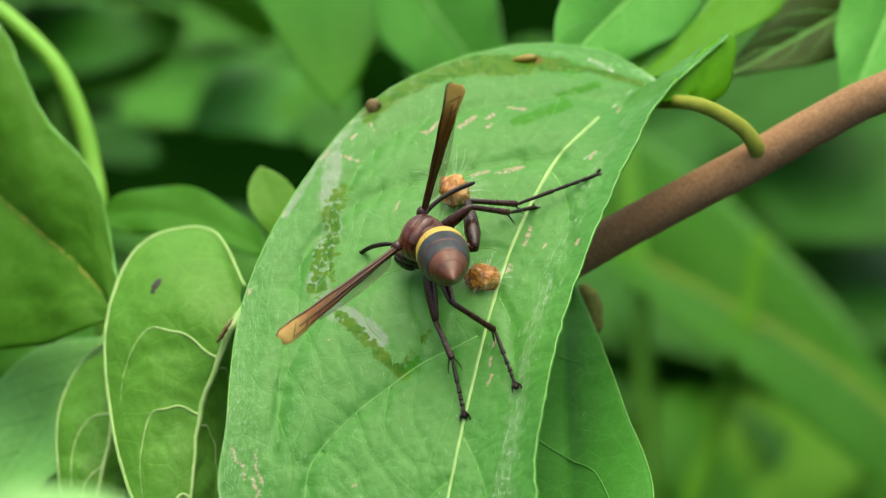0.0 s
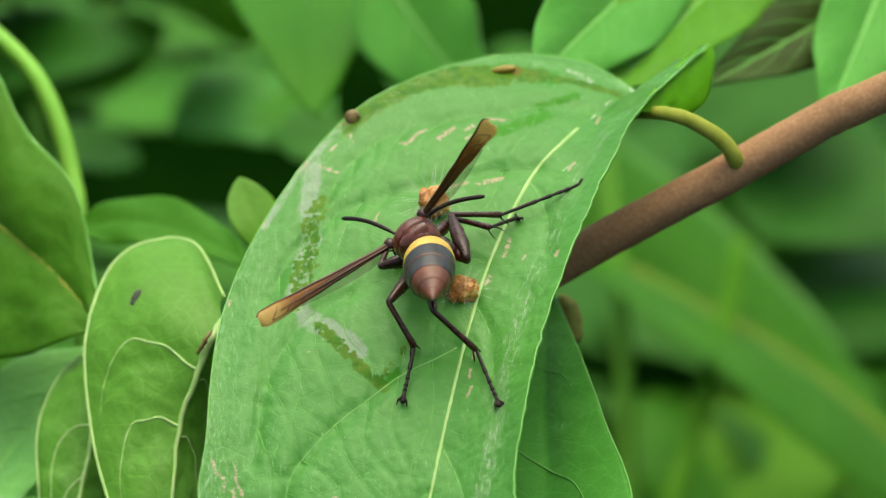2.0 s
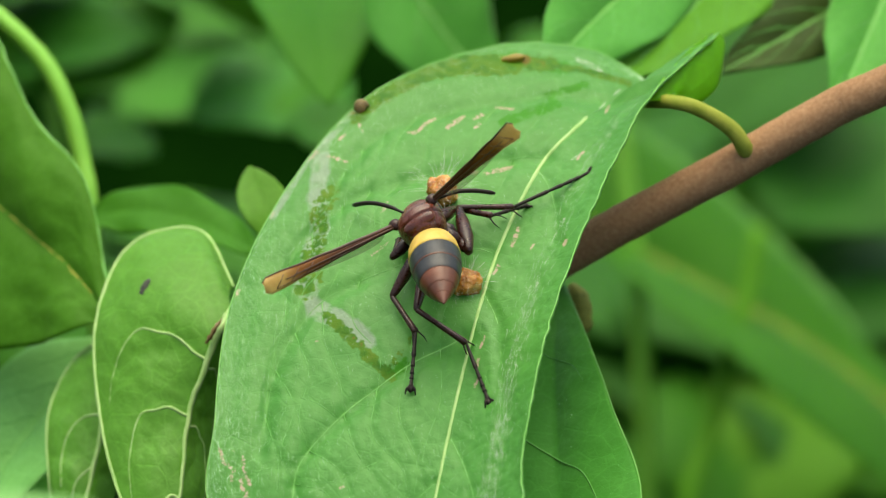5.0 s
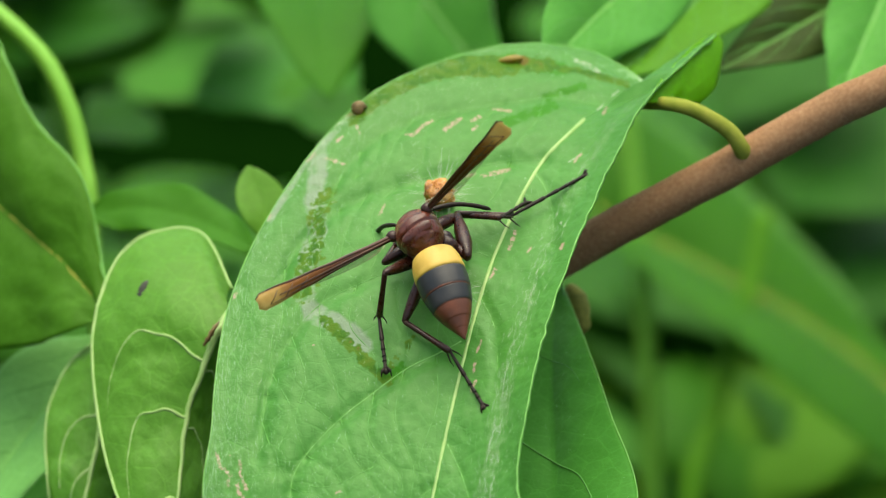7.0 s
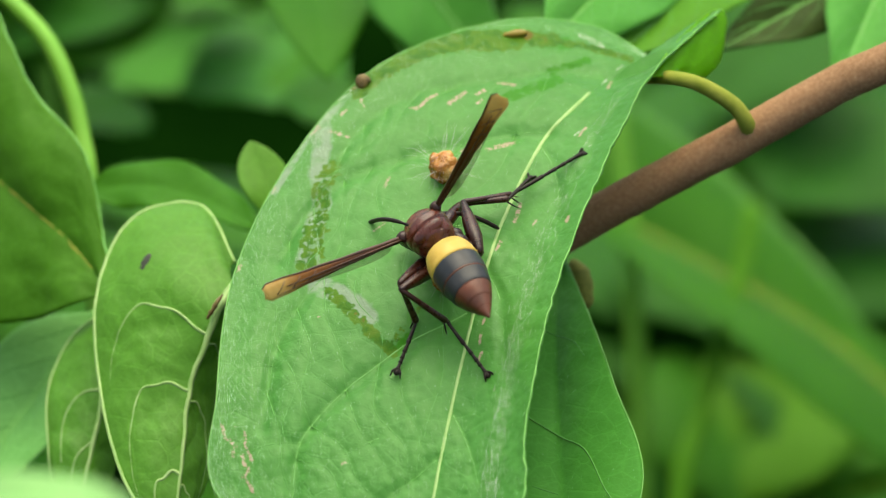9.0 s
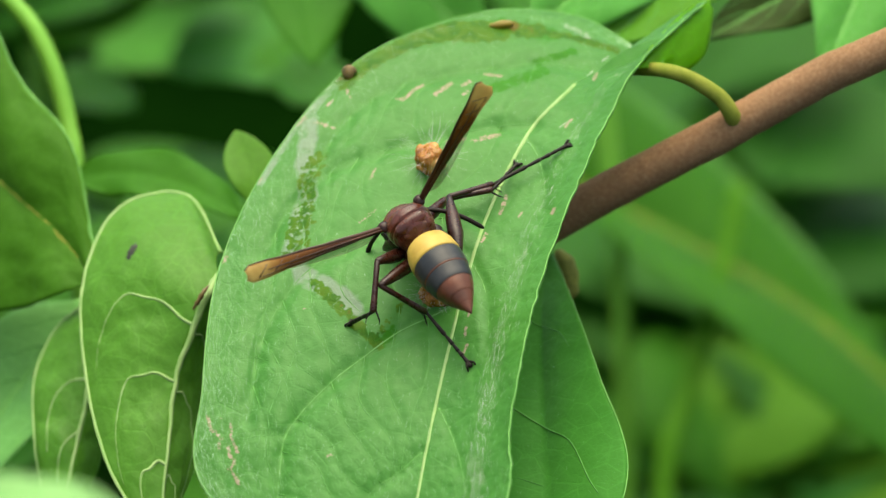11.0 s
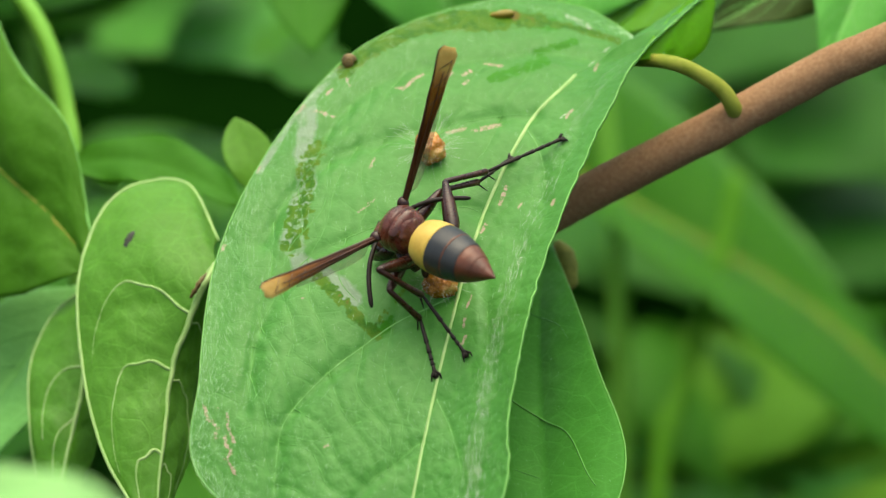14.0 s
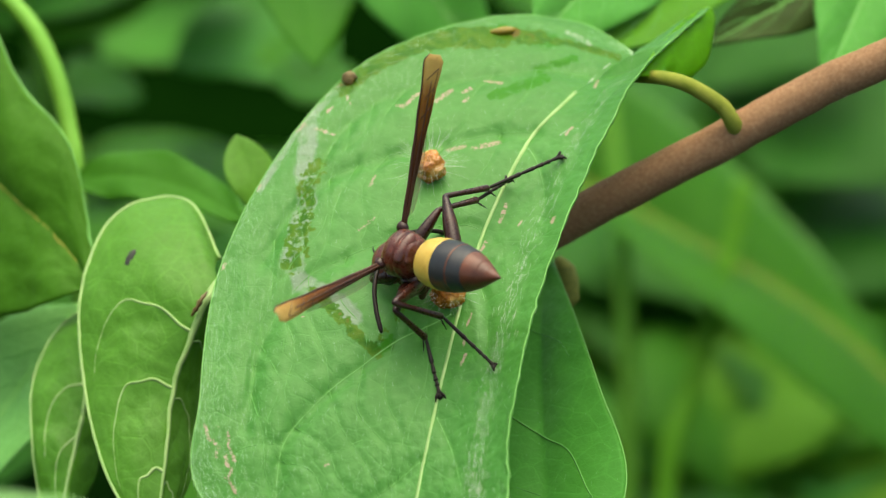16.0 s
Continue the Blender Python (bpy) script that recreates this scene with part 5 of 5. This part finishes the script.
LEGS = (("front_left", (2.0, 2.2, -3.4), (4.5, 4.5, 4.5)), ("mid_left", (-0.6, 2.4, -3.6), (8.0, 7.4, 8.6)), ("hind_left", (-3.0, 2.0, -3.4), (8.6, 8.6, 10.0)),
        ("front_right", (2.0, -2.4, -3.4), (7.0, 7.0, 8.3)), ("mid_right", (-5.2, -3.4, -4.7), (10.5, 8.1, 13.2)), ("hind_right", (-1.0, -2.2, -3.6), (6.0, 6.0, 6.0)))
parts = build_wasp()


# ---- small things on the leaves ----
def lump(name, at, size, seed, mat, label, category, hairs=0, reach=4.0):
    """A knobbly moist lump lying on the leaf, with fine pale hairs."""
    rows_l = []
    for i in range(31):
        p = math.pi * i / 30
        ring = []
        for j in range(44):
            q = 2 * math.pi * j / 44
            v = Vector((math.sin(p) * math.cos(q), math.sin(p) * math.sin(q), math.cos(p)))
            k = 1 + 0.26 * noise.noise(v * 1.6 + Vector((seed, 0, 0))) + 0.12 * noise.noise(v * 4.5 + Vector((seed, 3, 0))) + 0.08 * noise.noise(v * 11 + Vector((seed, 7, 0)))
            ring.append(Vector((v.x * size[0], v.y * size[1], v.z * size[2])) * k * MM)
        rows_l.append(ring)
    ob = part(name, grid_mesh(name, rows_l, True), mat)
    m = SLOPE.transposed().to_4x4()
    turn = Matrix((AX, AY, AZ)).transposed().to_4x4() @ m
    ob.matrix_world = Matrix.Translation(plan(on_leaf(*at))) @ turn
    tagged(ob, label, category, "caterpillar pieces on the leaf")
    if hairs:
        r2 = random.Random(seed)
        verts, faces = [], []
        for _ in range(hairs):
            a, e = r2.uniform(0, 2 * math.pi), r2.uniform(-0.05, 0.8)
            d = Vector((math.cos(a) * math.cos(e), math.sin(a) * math.cos(e), math.sin(e)))
            p0 = Vector((d.x * size[0], d.y * size[1], max(d.z * size[2], -0.6 * size[2]))) * 0.85
            p1 = p0 + d * r2.uniform(0.4, 1.0) * reach * 0.6
            p2 = p1 + (d + Vector((r2.uniform(-0.4, 0.4), r2.uniform(-0.4, 0.4), -0.35))) * reach * 0.4
            w = d.cross(Vector((0, 0, 1))).normalized() * 0.006
            k = len(verts)
            verts += [(p0 + w) * MM, (p0 - w) * MM, (p1 - w) * MM, (p1 + w) * MM, p2 * MM]
            faces += [(k, k + 1, k + 2, k + 3), (k + 3, k + 2, k + 4)]
        me = bpy.data.meshes.new("hairs")
        me.from_pydata([tuple(v) for v in verts], [], faces)
        part("hairs", me, FUZZ, ob, "long fine pale hairs")["kind"] = "stuff"
    return ob


lump("caterpillar_piece", (1.6, 10.0, 1.5), (2.4, 2.3, 1.9), 3, PREY, "chewed amber caterpillar piece with pale hairs", "caterpillar remains", 80, 5.8)
dragged = lump("caterpillar_piece", (5.2, -6.4, 1.6), (2.5, 2.1, 1.9), 9, PREY, "chewed orange caterpillar piece on the leaf", "caterpillar remains", 70, 3.5)


# a tiny snail on the leaf's rim
def shell_spiral():
    coil = []
    for k in range(46):
        a = k / 45 * 4.4 * math.pi
        r = 0.15 + 0.85 * (1 - k / 45)
        coil.append((Vector((0.75 * r * math.cos(a), 0.75 * r * math.sin(a), 0.8 * k / 45)) * MM, MM * (0.1 + 0.5 * (1 - k / 45))))
    ob = part("snail", tube("snail", [c for c, _ in coil], [r for _, r in coil], 10), SNAIL)
    turn = Matrix((AX, AY, AZ)).transposed().to_4x4() @ SLOPE.transposed().to_4x4()
    ob.matrix_world = Matrix.Translation(plan(on_leaf(-10.7, 29.6, -2.8))) @ turn @ Matrix.Rotation(0.6, 4, "X")
    return tagged(ob, "tiny brown snail on the leaf rim", "snail")


shell_spiral()
k = int(np.argmin(np.linalg.norm(LEAF_XY - np.array((12.6, 29.7)), axis=1)))
spot_d = rows[k // 221][k % 221]
drop = part("dropping", tube("dropping", [plan(spot_d + Vector((dx, 0.12 * dx, -0.5 - 0.1 * dx))) for dx in (-1.9, -1.6, -1.1, -0.4, 0.3, 0.9, 1.4, 1.7, 1.9)], [MM * q for q in (0.1, 0.35, 0.5, 0.65, 0.7, 0.62, 0.5, 0.35, 0.1)], 12, 0.3, 900.0), MUD)
tagged(drop, "soft olive-brown dropping on the leaf rim", "dropping")
speck = part("seed", tube("seed", [plan(p) for p in spline([(-44.5, -7.4, 21.5), (-43.8, -5.8, 22.0), (-43.0, -4.2, 22.8)], 9)], [MM * r for r in (0.3, 0.7, 0.9, 0.8, 0.95, 0.85, 0.9, 0.7, 0.3)], 9, 0.25, 900.0), DROPPING)
tagged(speck, "small dark dried seed stuck to the curled leaf", "seed")
bud = part("bud", tube("bud", [plan(p) for p in spline([(21.8, -5.2, 34.0), (22.7, -7.4, 34.0), (23.4, -9.5, 34.0), (23.7, -11.9, 34.0), (23.6, -13.4, 34.0)], 12)], [MM * r for r in (0.5, 1.1, 1.6, 1.9, 1.7, 1.9, 1.8, 1.5, 1.6, 1.2, 0.7, 0.2)], 12, 0.15, 700.0), BUD, shrub, "dry beige bud")
bud.matrix_parent_inverse = Matrix.Translation(-shrub.location)


# ---- what moves ----
def turned(origin, along, up):
    """A pose at origin whose x runs along a way and whose z leans to up."""
    x = Vector(along).normalized()
    y = Vector(up).cross(x).normalized()
    z = x.cross(y)
    return Matrix.Translation(origin) @ Matrix((x, y, z)).transposed().to_4x4()


def attitude(heading, pitch, roll):
    h, p, r = radians(heading), radians(pitch), radians(roll)
    return Matrix.Rotation(h, 3, "Z") @ Matrix.Rotation(-p, 3, "Y") @ Matrix.Rotation(r, 3, "X")


def between(rows_b, t):
    """Values of rows (t, ...) at t, smoothly between rows."""
    for a, b in zip(rows_b, rows_b[1:]):
        if a[0] <= t <= b[0]:
            k = (t - a[0]) / (b[0] - a[0])
            k = k * k * (3 - 2 * k)
            return [p + (q - p) * k for p, q in zip(a[1:], b[1:])]
    return list(rows_b[-1][1:] if t > rows_b[-1][0] else rows_b[0][1:])


def motions():
    slope_world = Matrix((AX, AY, AZ)).transposed() @ SLOPE.transposed()
    # seconds; place on the slope (along, up, above); heading, pitch, roll
    body_rows = [
        (0, -3.09, -4.1, 8.5, 137.35, -25.5, -15.77),
        (1.5, -1.61, -3.59, 8.5, 128.85, -26.82, -16.65),
        (2.2, -0.73, -1.92, 8.5, 117.97, -17.55, -23.62),
        (3.5, -0.72, -2.44, 8.5, 110.58, -12.95, -26.05),
        (4.5, -1.25, -1.23, 8.5, 112.62, -8.61, -22.58),
        (7, -1.22, -2.31, 8.5, 118.69, -10.03, -22.09),
        (8, -0.9, -5.98, 8.5, 127.89, -11.34, -12.29),
        (9, -0.56, -7.19, 8.5, 122.08, -11.48, -23.46),
        (11.5, -1.31, -7.31, 8.5, 121.42, -11.58, -15.33),
        (12.3, 0.3, -7.09, 8.5, 116.56, -13.8, -19.55),
        (13, -1.6, -9.17, 8.5, 128.17, -21.73, -16.26),
        (13.7, -2.59, -9.25, 8.5, 134.51, -20.71, -17.82),
        (14.5, -1.98, -10.54, 8.5, 138.65, -25.79, -12.62),
        (15.2, -2.96, -10.72, 8.5, 140.11, -23.51, -15.66),
        (16, -2.05, -10.68, 8.5, 144.35, -21.67, -14.01),
    ]
    abdomen_rows = [
        (0, 20.33, -27.52),
        (1.5, 16.35, -27.02),
        (2.2, 19.05, -16.7),
        (3.5, 15.77, -13.06),
        (4.5, 17.76, -10.45),
        (7, -12.11, -16.04),
        (8, -3.35, -11.07),
        (9, -0.43, -7.26),
        (11.5, -6.86, -5.87),
        (12.3, -13.05, 1.41),
        (13, -12.65, 0.09),
        (13.7, -4.42, 0.6),
        (14.5, -6.6, -2.62),
        (15.2, -4.68, -3.46),
        (16, 6.97, 0.77),
    ]
    wing_right = [
        (0, -0.46, -0.44, 0.77),
        (1.5, -0.57, -0.43, 0.7),
        (2.2, -0.54, -0.58, 0.61),
        (3.5, -0.52, -0.62, 0.59),
        (4.5, -0.48, -0.62, 0.61),
        (7, -0.45, -0.61, 0.65),
        (8, -0.28, -0.55, 0.79),
        (9, -0.33, -0.64, 0.69),
        (11.5, -0.27, -0.58, 0.77),
        (12.3, -0.25, -0.67, 0.7),
        (13, -0.28, -0.66, 0.7),
        (13.7, -0.21, -0.71, 0.67),
        (14.5, -0.25, -0.62, 0.74),
        (15.2, -0.22, -0.7, 0.68),
        (16, -0.05, -0.79, 0.61),
    ]
    wing_left = [
        (0, -0.11, 0.91, 0.4),
        (1.5, -0.14, 0.9, 0.4),
        (2.2, -0.33, 0.81, 0.49),
        (3.5, -0.43, 0.76, 0.49),
        (4.5, -0.38, 0.73, 0.56),
        (7, -0.25, 0.79, 0.56),
        (8, -0.15, 0.83, 0.53),
        (9, -0.16, 0.76, 0.63),
        (11.5, -0.18, 0.8, 0.57),
        (12.3, -0.24, 0.76, 0.6),
        (13, -0.27, 0.76, 0.59),
        (13.7, -0.2, 0.74, 0.65),
        (14.5, -0.23, 0.77, 0.6),
        (15.2, -0.18, 0.77, 0.62),
        (16, -0.15, 0.72, 0.68),
    ]
    antenna_right = [
        (0, -0.26, -0.96, -0.11),
        (1.5, -0.35, -0.93, -0.07),
        (2.2, -0.5, -0.87, 0.04),
        (3.5, 0.15, -0.78, -0.6),
        (4.5, 0.07, -0.81, -0.58),
        (7, -0.12, -0.78, -0.62),
        (9, -0.3, -0.58, -0.75),
        (11.5, -0.58, -0.68, -0.44),
        (12.3, -0.72, -0.69, -0.1),
        (15.2, -0.25, -0.8, -0.55),
    ]
    antenna_left = [
        (0, 0.91, 0.3, -0.3),
        (1.5, 0.98, 0.18, 0.11),
        (2.2, 0.9, 0.42, 0.09),
        (3.5, 0.85, 0.53, 0.05),
        (4.5, 0.84, 0.54, -0.05),
        (7, 0.67, 0.41, -0.61),
        (8, 0.7, 0.31, -0.64),
        (9, 0.85, 0.39, -0.36),
        (11.5, 0.07, 0.64, -0.77),
        (13.2, -0.1, 0.75, -0.65),
        (13.7, -0.53, 0.82, -0.23),
        (14.5, -0.49, 0.87, -0.05),
        (15.2, -0.56, 0.82, 0.07),
        (16, -0.52, 0.85, -0.1),
    ]
    # joints on the slope: knee, ankle, and the foothold
    mid_right_joints = [
        (0, 3.65, 5.01, 5.25, 10.68, 6.89, 2.3),
        (1.5, 3.86, 4.35, 5.64, 10.72, 6.77, 2.44),
        (2.2, 4.33, 4.74, 4.86, 11, 6.69, 2.76),
        (3.5, 4.79, 3.65, 4.71, 11.22, 6.15, 2.19),
        (4.5, 4.15, 5.37, 3.54, 11.55, 6.35, 2.57),
        (7, 4.35, 4.83, 3.54, 11.37, 5.39, 2.41),
        (8, 4.23, 2.19, 5.26, 10.99, 5.43, 2.53),
        (9, 4.38, 0.73, 5.2, 11.52, 3.84, 2.92),
        (11.5, 4.4, 0.4, 4.91, 10.85, 4.7, 2.39),
        (12.3, 4.79, 0.22, 5.63, 11.42, 4.77, 3.06),
        (13, 4.31, -0.49, 6.92, 10.89, 3.65, 3.54),
        (13.7, 3.78, 0.42, 6.98, 10.36, 4.62, 3.59),
        (14.5, 3.95, -0.64, 7.85, 10.65, 3.55, 4.38),
        (15.2, 3.39, -0.46, 7.32, 10.33, 3.48, 4.24),
        (16, 3.82, 0.05, 8.39, 10.66, 3.78, 4.85),
    ]
    mid_right_foot = [
        (0, 22.14, 12.15, 1.6),
        (16, 22.14, 12.15, 1.6),
    ]
    front_right_joints = [
        (0, 4.39, 1.21, 9.53, 9.58, 2.73, 5.61),
        (1.5, 3.63, 5.2, 4.16, 9.04, 1.7, 6.27),
        (2.2, 5.1, 5.98, 2.38, 9.91, 2.28, 5.51),
        (3.5, 5.55, 5.04, 1.85, 9.83, 1.54, 5.42),
        (4.5, 3.5, 6.49, 1.82, 8.94, 2.91, 4.81),
        (7, 4.62, 5.38, 2.39, 10.78, 3.09, 5.02),
        (8, 3.4, 2.54, 3.57, 8.93, 4.08, 1.01),
        (9, 4.05, 1.81, 3.2, 10.98, 2.01, 4.3),
        (11.5, 3.85, 1.16, 3.15, 10.31, 2.78, 3.49),
        (12.3, 7.24, 0.04, 4.58, 12.45, 3.45, 2.78),
        (13, 3.94, -0.56, 4.75, 9.83, 2.67, 2.83),
        (13.7, 3.39, -0.61, 6.04, 8.87, 2.99, 3.28),
        (14.5, 3.62, -1.58, 6.48, 9.58, 1.9, 3.85),
        (15.2, 4.45, -2.65, 6.73, 9.53, 1.71, 3.7),
        (16, 3.86, -1.13, 8.01, 9.88, 1.99, 4.78),
    ]
    front_right_foot = [
        (0, 13.2, 7.42, 0.1),
        (1.5, 13.41, 6.68, 0.19),
        (2.2, 14.31, 7.95, 0.14),
        (3.5, 13.72, 8.4, 0.08),
        (4.5, 13.81, 7.68, 0.14),
        (7, 14.45, 8.99, 0.15),
        (8, 14.34, 9, 0.13),
        (9, 14.33, 8.65, 0.1),
        (11.5, 14.22, 9.38, 0.13),
        (12.3, 15.31, 9.9, 0.21),
        (13, 14.22, 9.38, 0.13),
        (13.7, 13.88, 9.44, 0.09),
        (14.5, 14.1, 9.04, 0.09),
        (15.2, 13.99, 9.06, 0.08),
        (16, 14.22, 9.02, 0.11),
    ]
    mid_left_joints = [
        (0, -0.98, -13.76, 0.92, 1.44, -20.86, 1.7),
        (1.5, -0.39, -12.29, -0.53, 1.88, -19.22, 0.71),
        (1.75, -0.39, -12.29, -0.53, 1.88, -19.22, 0.71),
        (1.95, -4.72, -10.94, 5.44, -1.75, -15.1, 0.83),
        (2.2, -4.72, -10.94, 5.44, -1.75, -15.1, 0.83),
        (3.5, -5.09, -11, 5.54, -2.02, -14.88, 0.84),
        (4.5, -5.51, -9.1, 1.5, -2.07, -15.71, 1.95),
        (6.8, -5.51, -9.1, 1.5, -2.07, -15.71, 1.95),
        (7, -6.01, -9.19, 8.42, -6.87, -12.18, 1.74),
        (7.3, -4.68, -15.11, 7.2, -3.31, -17.32, 0.48),
        (8, -4.68, -15.11, 7.2, -3.31, -17.32, 0.48),
        (9, -4.81, -15.31, 7.26, -2.82, -16.63, 0.51),
        (11.5, -5.68, -13.7, 9.29, -6.63, -20.1, 7.95),
        (11.6, -5.68, -13.7, 9.29, -6.63, -20.1, 7.95),
        (11.9, -3.85, -16.32, 6.07, -1.88, -19.33, 0.22),
        (12.3, -3.85, -16.32, 6.07, -1.88, -19.33, 0.22),
        (13, -4.9, -17.86, 7.92, -2.71, -19.72, 0.76),
        (13.2, -4.9, -17.86, 7.92, -2.71, -19.72, 0.76),
        (13.5, -4.07, -19.08, 6.87, 0.06, -19.89, 0.79),
        (13.7, -4.07, -19.08, 6.87, 0.06, -19.89, 0.79),
        (14.5, -3.45, -20.05, 8.42, 0.64, -20.77, 2),
        (15.2, -4.09, -20.28, 7.67, -0.02, -21, 1.22),
        (16, -2.93, -20.01, 7.98, 1.44, -20.7, 1.55),
    ]
    mid_left_foot = [
        (0, 3.1, -29.6, -0.2),
        (1.75, 3.1, -29.5, -0.2),
        (1.95, -2.7, -23.9, 0),
        (6.8, -2.8, -24.3, -0.1),
        (7, -5.8, -21.2, 0.6),
        (7.3, -4.1, -26, -0.3),
        (8, -4.1, -26, -0.3),
        (9, -4.8, -24.7, -0.2),
        (10.2, -4.8, -24.7, -0.2),
        (10.6, -9.8, -17.8, -1.4),
        (11.6, -9.8, -17.8, -1.4),
        (11.9, -2.4, -28.2, -0.5),
        (13.2, -2.3, -28, -0.5),
        (13.5, 2.6, -28.5, -0.2),
        (16, 3.1, -28.3, -0.1),
    ]
    hind_left_joints = [
        (0, 1.44, -16.45, 9.11, 6.81, -16.17, 3.35),
        (1.5, 1.72, -16.4, 9.08, 6.94, -16.85, 3.2),
        (2.2, 1.67, -14.74, 7.71, 6.77, -17.1, 3.3),
        (3.5, 2.61, -10.89, -0.35, 6.64, -17.9, 3.55),
        (3.8, 2.61, -10.89, -0.35, 6.64, -17.9, 3.55),
        (4.1, -1.81, -13.05, 4.33, 4.62, -17.1, 2.12),
        (4.5, -1.81, -13.05, 4.33, 4.62, -17.1, 2.12),
        (7, -3.06, -12.45, 1.77, 3.18, -18.34, 2.11),
        (8, -4.37, -16.56, 7.88, 1.96, -17.56, 2.15),
        (9, -4.51, -16.69, 7.85, 2.12, -18.4, 2.36),
        (11.5, -5.53, -17.48, 7.96, 1, -18.06, 2.38),
        (12.3, -4.54, -16.57, 8.59, 2, -17.44, 3.15),
        (13, -5.21, -18.33, 10.23, 1.05, -18.62, 4.14),
        (13.7, -5.67, -18.03, 10.31, 0.83, -18.52, 4.48),
        (14.5, -4.85, -18.81, 11.55, 1.15, -18.52, 5.22),
        (15.2, -5.7, -18.81, 11.16, 0.65, -19.33, 5.15),
        (15.4, -5.7, -18.81, 11.16, 0.65, -19.33, 5.15),
        (15.7, -3.07, -20.28, 10.32, 4.08, -19.15, 4.9),
        (16, -3.07, -20.28, 10.32, 4.08, -19.15, 4.9),
    ]
    hind_left_foot = [
        (0, 10, -25.3, 2.7),
        (3.8, 10.1, -25.3, 2.8),
        (4.1, 7.9, -26.2, 1.2),
        (7, 7.7, -26.8, 1.1),
        (15.4, 7.4, -27, 1.1),
        (15.7, 10.2, -25.4, 2.7),
        (16, 10.3, -25.4, 2.7),
    ]

    def pose_at(t):
        x, y, h, hd, pt, rl = between(body_rows, t)
        m = (slope_world @ attitude(hd, pt, rl)).to_4x4()
        m.translation = plan(on_leaf(x, y, h))
        return m
    lie = dragged.matrix_world.to_3x3().to_4x4()
    walk(dragged, [(t, Matrix.Translation(plan(on_leaf(x, y, 1.3))) @ lie) for t, x, y in ((0, 5.8, -5.8), (4.7, 5.2, -6.3), (6.8, 3.6, -7.6), (9.2, 2.6, -10.5), (11.3, 2.8, -14.2), (12.3, 3.6, -14.5), (14.5, 3.4, -13.8), (15.2, 3.6, -13.9), (16, 4.5, -12.6))])
    walk(wasp, [(k / 10, pose_at(k / 10)) for k in range(161)])
    walk(parts["abdomen"], [(t, Matrix.Translation(Vector((-3.7, 0, -0.05)) * MM) @ attitude(yw, -ra, 0).to_4x4()) for t, ra, yw in abdomen_rows])
    for s, rows_g in ((-1, wing_right), (1, wing_left)):
        walk(parts["wing", s], [(t, turned(Vector((1.0, s * 3.4, 1.6)) * MM, (a, b, c), (-0.8, -0.3 * s, 1))) for t, a, b, c in rows_g])
    for s, rows_g in ((-1, antenna_right), (1, antenna_left)):
        walk(parts["antenna", s], [(t, turned(Vector((4.6, s * 1.0, -2.0)) * MM, (a, b, c), (0.5, 0, 1))) for t, a, b, c in rows_g])
    joints = {"mid_right": (mid_right_joints, mid_right_foot), "front_right": (front_right_joints, front_right_foot), "mid_left": (mid_left_joints, mid_left_foot), "hind_left": (hind_left_joints, hind_left_foot),
              "front_left": ([(0, -6.0, -3.0, 3.0, -5.5, 1.0, 1.2), (7, -4.5, -2.5, 3.5, -4.0, 1.5, 1.2), (8.2, -4.5, -5.5, 3.5, -4.0, -1.5, 1.2), (9, -3.0, -5.5, 3.5, -3.0, -1.5, 1.2), (16, -4.6, -11.0, 3.0, -6.0, -7.5, 1.2)], [(0, -2.0, 3.5, 0.2), (7, -1.0, 4.0, 0.2), (9, -1.0, 0.0, 0.2), (16, -5.0, -5.5, 0.2)]),
              "hind_right": ([(0, 0, -6, 4.5, 1.5, -4.5, 1.3), (7, 1.5, -4.5, 4.5, 3, -3, 1.3), (9, 2, -8.5, 4.5, 3.5, -7, 1.3), (16, 1, -12, 4.5, 2, -10.5, 1.3)], [(0, -2, -2, 0.3), (7, 0, 0, 0.3), (9, 0.5, -4, 0.3), (16, -1, -8, 0.3)])}
    steps = [k / 10 for k in range(161)]
    for key, hip, (fem, tib, tar) in LEGS:
        leg, tb, ts = parts["leg", key]
        rows_leg, rows_tib, rows_tar = [], [], []
        knees, footholds = joints[key]
        for t in steps:
            m = pose_at(t)
            inv = m.inverted()
            up = inv.to_3x3() @ (slope_world @ Vector((0, 0, 1)))
            kx, ky, kh, ax, ay, ah = between(knees, t)
            fx, fy, fh = between(footholds, t)
            knee, ankle, foot = (inv @ plan(on_leaf(*p)) / MM for p in ((kx, ky, kh), (ax, ay, max(ah, 1.8)), (fx, fy, fh + 0.55)))
            h = Vector(hip)
            knee = h + (knee - h).normalized() * fem
            ankle = knee + (ankle - knee).normalized() * tib
            femur = turned(h * MM, knee - h, up)
            back = femur.inverted()
            rows_leg.append((t, femur))
            rows_tib.append((t, back @ turned(knee * MM, ankle - knee, up)))
            rows_tar.append((t, back @ turned(ankle * MM, foot - ankle, up)))
        walk(leg, rows_leg)
        for ob in (tb, parts["spur", key, -1], parts["spur", key, 1]):
            walk(ob, rows_tib)
        for ob in (ts, parts["claw", key, -1], parts["claw", key, 1]):
            walk(ob, rows_tar)


motions()
